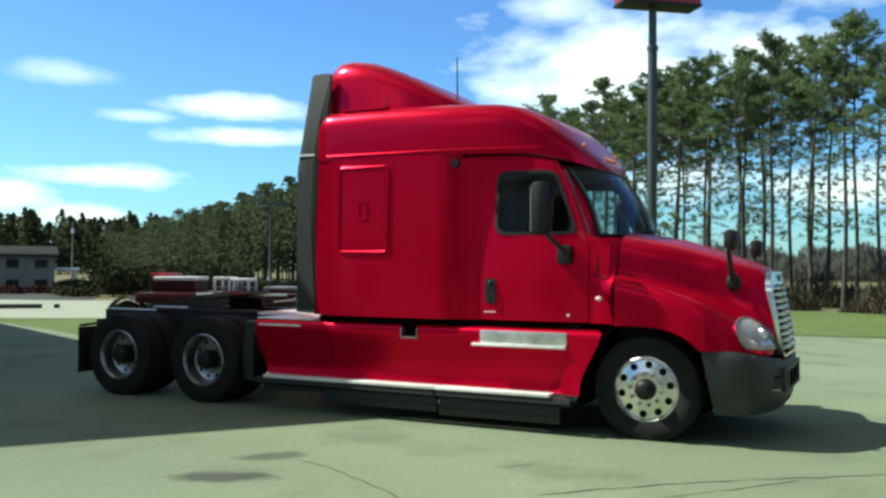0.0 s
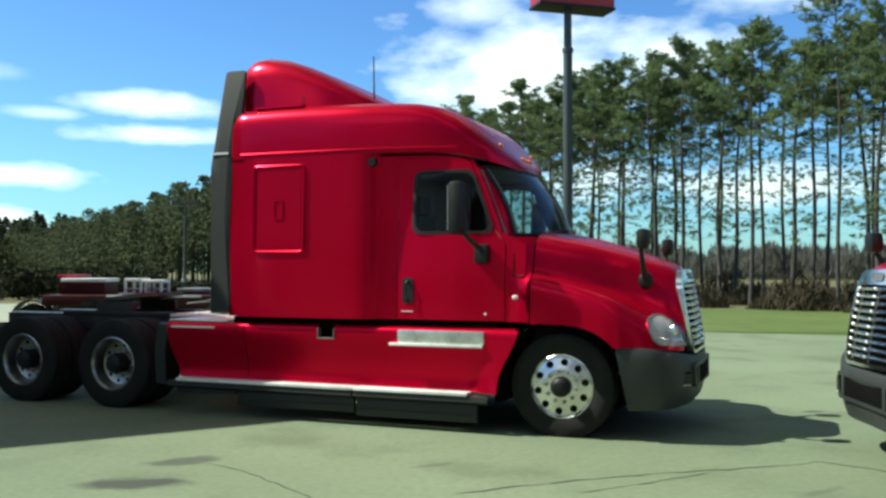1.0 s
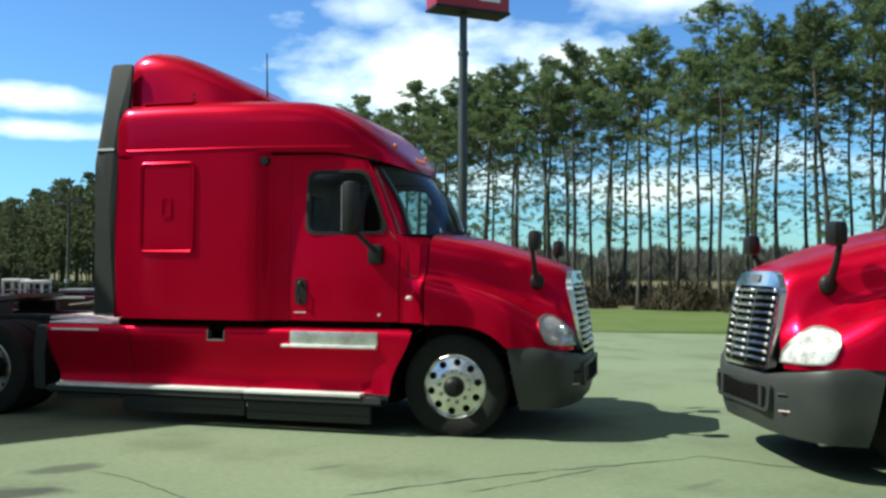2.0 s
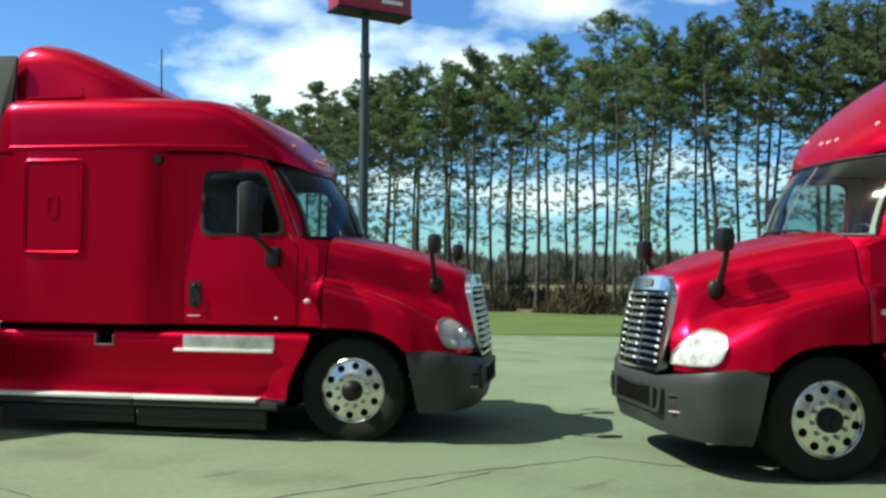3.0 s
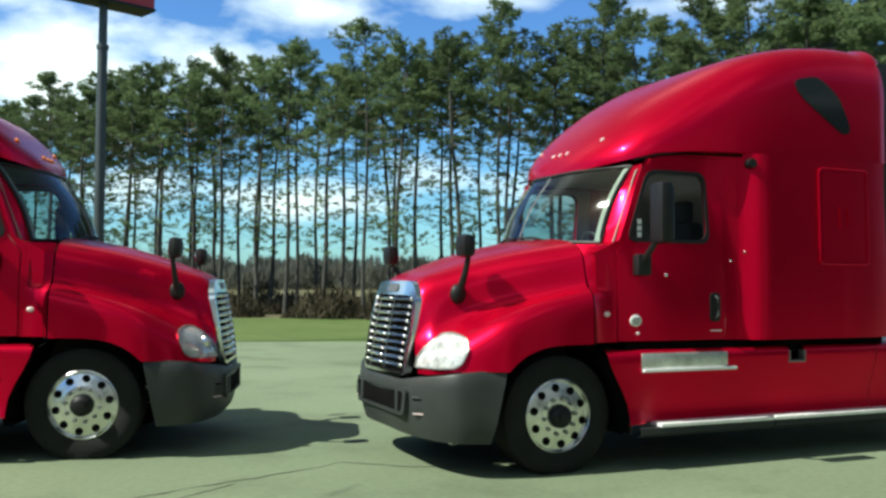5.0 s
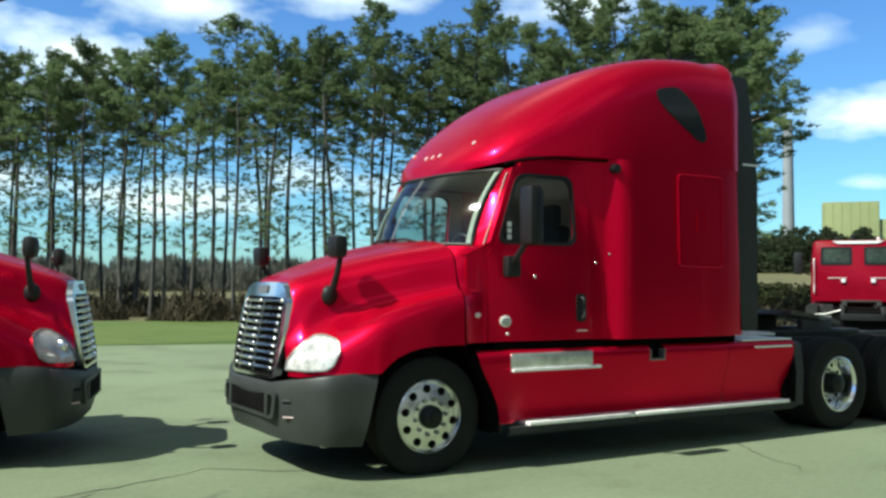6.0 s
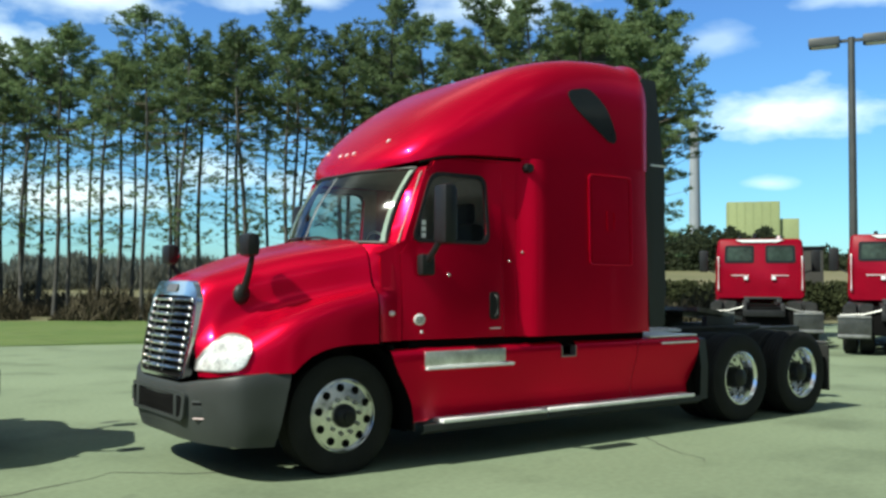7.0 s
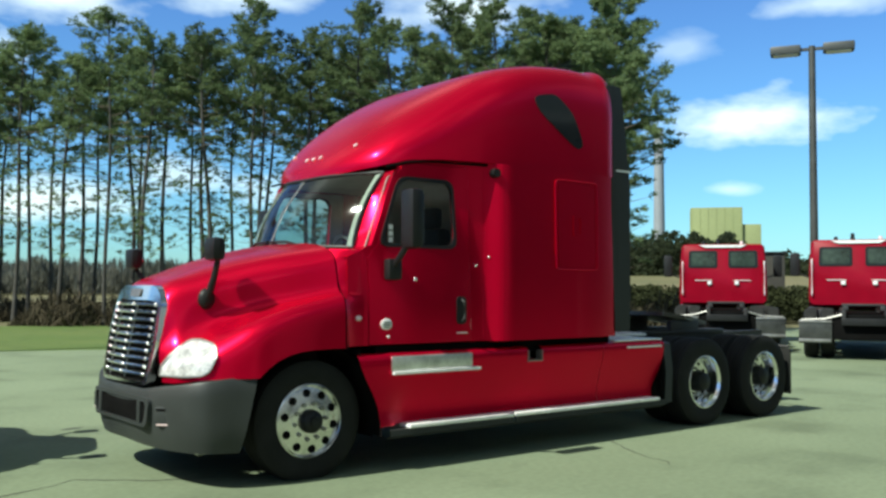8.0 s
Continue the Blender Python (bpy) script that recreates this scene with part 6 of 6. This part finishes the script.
        box(bm, -1.4, 1.6, s * 0.75, s * 1.18, 0.42, 0.98, 0.08)
        part("side_tank", bm, FRAME_MAT, t)
    bm = bmesh.new()
    plate(bm, [(-0.45, 2.53), (0.45, 2.53), (0.62, 2.60), (-0.62, 2.60)], lambda u, v, d: (-0.02 - d, u, v), 0.01)
    part("roof_edge_strip", bm, STRIP, t)
    bm = bmesh.new()
    box(bm, -4.1, 1.4, -0.62, 0.62, 0.40, 0.90, 0.05)
    part("underbody", bm, GAP, t, "dark axles and gear under the frame")
    bm = bmesh.new()
    box(bm, -4.24, -4.16, -0.44, 0.44, 0.70, 0.84, 0.01)
    part("tail_bar", bm, BLACK, t)
    bm = bmesh.new()
    box(bm, -3.1, -2.2, -0.42, 0.42, 1.07, 1.11, 0.015)
    for s in (1, -1):
        box(bm, -3.5, -2.0, s * 0.30, s * 0.40, 0.985, 1.07, 0.01)
    part("fifth_wheel", bm, FRAME_MAT, t)
    for yy in (-0.5, 0.12, 0.5):
        bm = bmesh.new()
        cyl(bm, (0.5, yy, 2.60), (0.5, yy, 2.72 if yy != 0.12 else 2.8), 0.06, 0.04, 12)
        part("roof_beacon", bm, BLACK if yy != -0.5 else LAMP_WHITE, t)
    return t


PANE_BACK = material("rear_window_reflection_glass", (0.035, 0.055, 0.045), rough=0.06, vary=0.6, scale=2.2, fine=8, coat=1.0)
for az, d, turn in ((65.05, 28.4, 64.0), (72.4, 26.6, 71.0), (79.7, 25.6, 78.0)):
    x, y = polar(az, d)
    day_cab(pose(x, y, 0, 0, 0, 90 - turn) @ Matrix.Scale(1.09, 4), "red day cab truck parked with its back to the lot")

# ---- far things ----
house = empty("house", pose(*polar(-26.3, 73), 0, 0, 0, 24))
tagged(house, "two-storey grey house with a dark low roof", "house")
bm = bmesh.new()
box(bm, -6.4, 4.35, -3.6, 3.6, -0.1, 2.5)
part("wall", bm, SIDING, house)
bm = bmesh.new()
skin(bm, [[(x, -4.0, 2.42), (x, 0, 3.05), (x, 4.0, 2.42)] for x in (-6.7, 4.6)])
solidify(bm, 0.14)
part("roof", bm, ROOFING, house)
for x in (-4.0, -2.1, -0.2, 1.7, 3.5):
    for z in (1.50, 0.12):
        bm = bmesh.new()
        box(bm, x - 0.4, x + 0.4, -3.62, -3.56, z, z + 0.56)
        window = part("window", bm, DARK_PANE, house)
        bm = bmesh.new()
        box(bm, x - 0.45, x + 0.45, -3.66, -3.58, z - 0.06, z - 0.01)
        part("sill", bm, SIDING, window)
bm = bmesh.new()
box(bm, 4.35, 6.0, -3.1, 2.2, 1.30, 1.50, 0.04)
for yy in (-2.8, 1.9):
    box(bm, 5.7, 5.85, yy - 0.08, yy + 0.08, -0.1, 1.36)
part("porch", bm, WHITE, house)
# low dark red mass of unknown kind before the house
spots = []
rnd = random.Random(77)
for k in range(46):
    x, y = polar(rnd.uniform(-27.5, -22.6), rnd.uniform(59, 63))
    spots.append((x, y, rnd.uniform(0.2, 0.42), rnd.uniform(0.4, 0.8)))
woods("low_red_mass", "low dull dark red mass along the front of the house", spots, DULL_RED, 9, 90, 0.10, foot=0.02)
pole = empty("utility_pole", pose(*polar(-21.9, 90), 0))
tagged(pole, "slim pale pole beside the house", "pole")
bm = bmesh.new()
cyl(bm, (0, 0, -0.1), (0, 0, 5.6), 0.08, 0.05, 10)
part("mast", bm, SIDING, pole)
bm = bmesh.new()
box(bm, -0.12, 0.12, -0.12, 0.12, 4.6, 5.0, 0.02)
part("lamp_box", bm, WHITE, pole)

# loaded flatbed behind the frame of the first truck
fb = empty("flatbed_trailer", pose(-4.6, 21.6, 0, 0, 0, -6))
tagged(fb, "dark maroon flatbed trailer with pale-topped crates", "trailer")
bm = bmesh.new()
box(bm, -2.18, 1.5, -1.15, 1.15, 0.74, 0.98, 0.03)
part("deck", bm, TRAILER_RED, fb)
bm = bmesh.new()
box(bm, -2.0, 1.3, -0.75, 0.75, 0.48, 0.74, 0.03)
part("chassis", bm, FRAME_MAT, fb)
for s in (1, -1):
    bm = bmesh.new()
    skin(bm, [[(-2.42 + 0.46 * math.cos(a), s * y, 0.42 + 0.46 * math.sin(a)) for y in (0.86, 1.14)] for a in [math.radians(10 + 16 * k) for k in range(11)]])
    solidify(bm, 0.025)
    part("fender", bm, FRAME_MAT, fb, "black rounded wheel fender")
bm = bmesh.new()
box(bm, -0.75, 1.3, -1.19, -1.151, 0.94, 0.985, 0.006)
part("deck_edge", bm, STRIP, fb, "bright deck edge")
for x in (-2.42, -0.45, 0.5):
    for s in (1, -1):
        bm = bmesh.new()
        lathe(bm, [(0.08, -0.1), (0.2, -0.12), (0.36, -0.12), (0.40, 0), (0.36, 0.12), (0.2, 0.12), (0.08, 0.1)], (x, s * 1.0, 0.40), 24, s)
        part("tyre", bm, RUBBER, fb)
        bm = bmesh.new()
        cyl(bm, (x, s * 1.1, 0.40), (x, s * 1.13, 0.40), 0.17, seg=18)
        part("rim", bm, STEEL if x < -1 else STRIP, fb)


def crate(x, y, l, w, h, body, cover, label):
    c = empty("crate", fb.matrix_world @ pose(x, y, 0.98))
    tagged(c, label, "crate", "load on the flatbed")
    bm = bmesh.new()
    box(bm, -l / 2, l / 2, -w / 2, w / 2, 0, h - 0.05, 0.02)
    part("body", bm, body, c)
    bm = bmesh.new()
    box(bm, -l / 2 - 0.03, l / 2 + 0.03, -w / 2 - 0.03, w / 2 + 0.03, h - 0.085, h, 0.03)
    part("cover", bm, cover, c)


crate(-1.45, -0.3, 0.95, 0.8, 0.36, TRAILER_RED, WHITE, "low maroon crate with a white cover")


def rack(x, y, l, w, h):
    r = empty("steel_rack", fb.matrix_world @ pose(x, y, 0.98))
    tagged(r, "white open steel rack standing on the flatbed", "rack", "load on the flatbed")
    bm = bmesh.new()
    box(bm, -l / 2, l / 2, -w / 2, w / 2, h - 0.07, h, 0.025)
    part("top", bm, WHITE, r)
    for sx in (1, -1):
        for sy in (1, -1):
            bm = bmesh.new()
            box(bm, sx * (l / 2 - 0.03) - 0.025, sx * (l / 2 - 0.03) + 0.025, sy * (w / 2 - 0.03) - 0.025, sy * (w / 2 - 0.03) + 0.025, 0, h - 0.06, 0.006)
            part("leg", bm, WHITE, r)
    bm = bmesh.new()
    box(bm, -l / 2 + 0.05, l / 2 - 0.05, -w / 2 + 0.05, w / 2 - 0.05, 0.10, 0.14, 0.006)
    part("shelf", bm, STEEL, r)


rack(-0.35, -0.4, 0.40, 0.6, 0.36)
rack(0.10, -0.4, 0.40, 0.6, 0.33)
crate(-1.98, 0.1, 0.36, 0.9, 0.44, TRAILER_RED, SIGN_RED, "dark red steel box with a brighter lid")
crate(0.9, 0.1, 0.7, 0.9, 0.14, FRAME_MAT, STEEL, "flat black pallet with a grey sheet")

# power plant on the skyline
plant = empty("power_plant", pose(*polar(64.75, 520), 0, 0, 0, -62))
tagged(plant, "pale yellow-green power plant block on the skyline", "building")
bm = bmesh.new()
box(bm, -13.5, 13.0, -10, 10, 0, 45, 0.2)
part("boiler_house", bm, PLANT_WALL, plant)
bm = bmesh.new()
box(bm, 13.0, 22.5, -8, 8, 0, 36, 0.2)
part("turbine_annex", bm, PLANT_WALL, plant)
bm = bmesh.new()
for k in range(7):
    box(bm, -13 + k * 4.2, -12.7 + k * 4.2, -10.15, -10.0, 0, 44.6)
part("cladding_joint", bm, PLANT_WALL, plant)
st = empty("chimney_stack", pose(*polar(61.45, 560), 0))
tagged(st, "tall grey chimney stack on the skyline", "chimney")
bm = bmesh.new()
cyl(bm, (0, 0, 0), (0, 0, 96), 3.8, 2.6, 24)
part("shaft", bm, STACK, st)
bm = bmesh.new()
cyl(bm, (0, 0, 95), (0, 0, 97), 2.8, 2.8, 24)
part("rim", bm, POLE_PAINT, st)
shed = empty("storage_shed", pose(*polar(67.6, 62), 0, 0, 0, -65))
tagged(shed, "small dark grey flat shed beyond the lot", "building")
bm = bmesh.new()
box(bm, -0.9, 0.9, -2, 2, 0, 3.7, 0.05)
part("wall", bm, SHED_WALL, shed)
bm = bmesh.new()
box(bm, -1.0, 1.0, -2.1, 2.1, 3.7, 3.85, 0.03)
part("roof", bm, BLACK, shed)

# ---- unseen building beside the lot, placed so its shade lies over the first truck's tail ----
H = 8.0
reach = H / math.tan(SUN_EL)
tip = Vector((-0.10, 9.80)) + Vector((to_sun.x, to_sun.y)).normalized() * reach
ea, eb = Vector((-0.885, -0.466)), Vector((-0.615, 0.79))
corners = [tip, tip + ea * 30, tip + ea * 30 + eb * 40, tip + eb * 40]
bm = bmesh.new()
for a, b in zip(corners, corners[1:] + corners[:1]):
    n = Vector((b.y - a.y, a.x - b.x)).normalized() * 0.2
    low = [bm.verts.new((p.x, p.y, 0)) for p in (a, b, b + n, a + n)]
    high = [bm.verts.new((p.x, p.y, H - 0.2)) for p in (a, b, b + n, a + n)]
    for k in range(4):
        bm.faces.new((low[k], low[(k + 1) % 4], high[(k + 1) % 4], high[k]))
    bm.faces.new(high)
shop = tagged(part("workshop_building", bm, WALL_GREY, None, smooth=0), "plain grey unseen building that casts shade over the lot", "building")
bm = bmesh.new()
top = [bm.verts.new((p.x, p.y, H)) for p in corners]
low = [bm.verts.new((p.x, p.y, H - 0.2)) for p in corners]
bm.faces.new(top)
bm.faces.new(low[::-1])
for k in range(4):
    bm.faces.new((top[k], top[(k + 1) % 4], low[(k + 1) % 4], low[k]))
part("roof", bm, WALL_GREY, shop, smooth=0)

# unseen block added behind the viewer to cut sky fill and shape reflections
bm = bmesh.new()
box(bm, -46, 42, -19.5, -11.0, 0, 10.2)
front = tagged(part("shop_building", bm, UNSEEN_WALL, None, smooth=0), "plain unseen grey-brown block that shapes fill and reflections on the trucks", "building")
bm = bmesh.new()
box(bm, -46.4, 42.4, -19.9, -10.6, 10.2, 10.5, 0.05)
part("roof", bm, ROOFING, front)
# dark panels, larger to the right, darken what the tall truck's side reflects
for k in range(-4, 4):
    bm = bmesh.new()
    box(bm, 2 + k * 10, (7 if k < 1 else 10.4) + k * 10, -10.99, -10.95, 0.02, 4.2 if k < 1 else 7.0)
    part("dark_reflect_panel", bm, BUMPER, front)
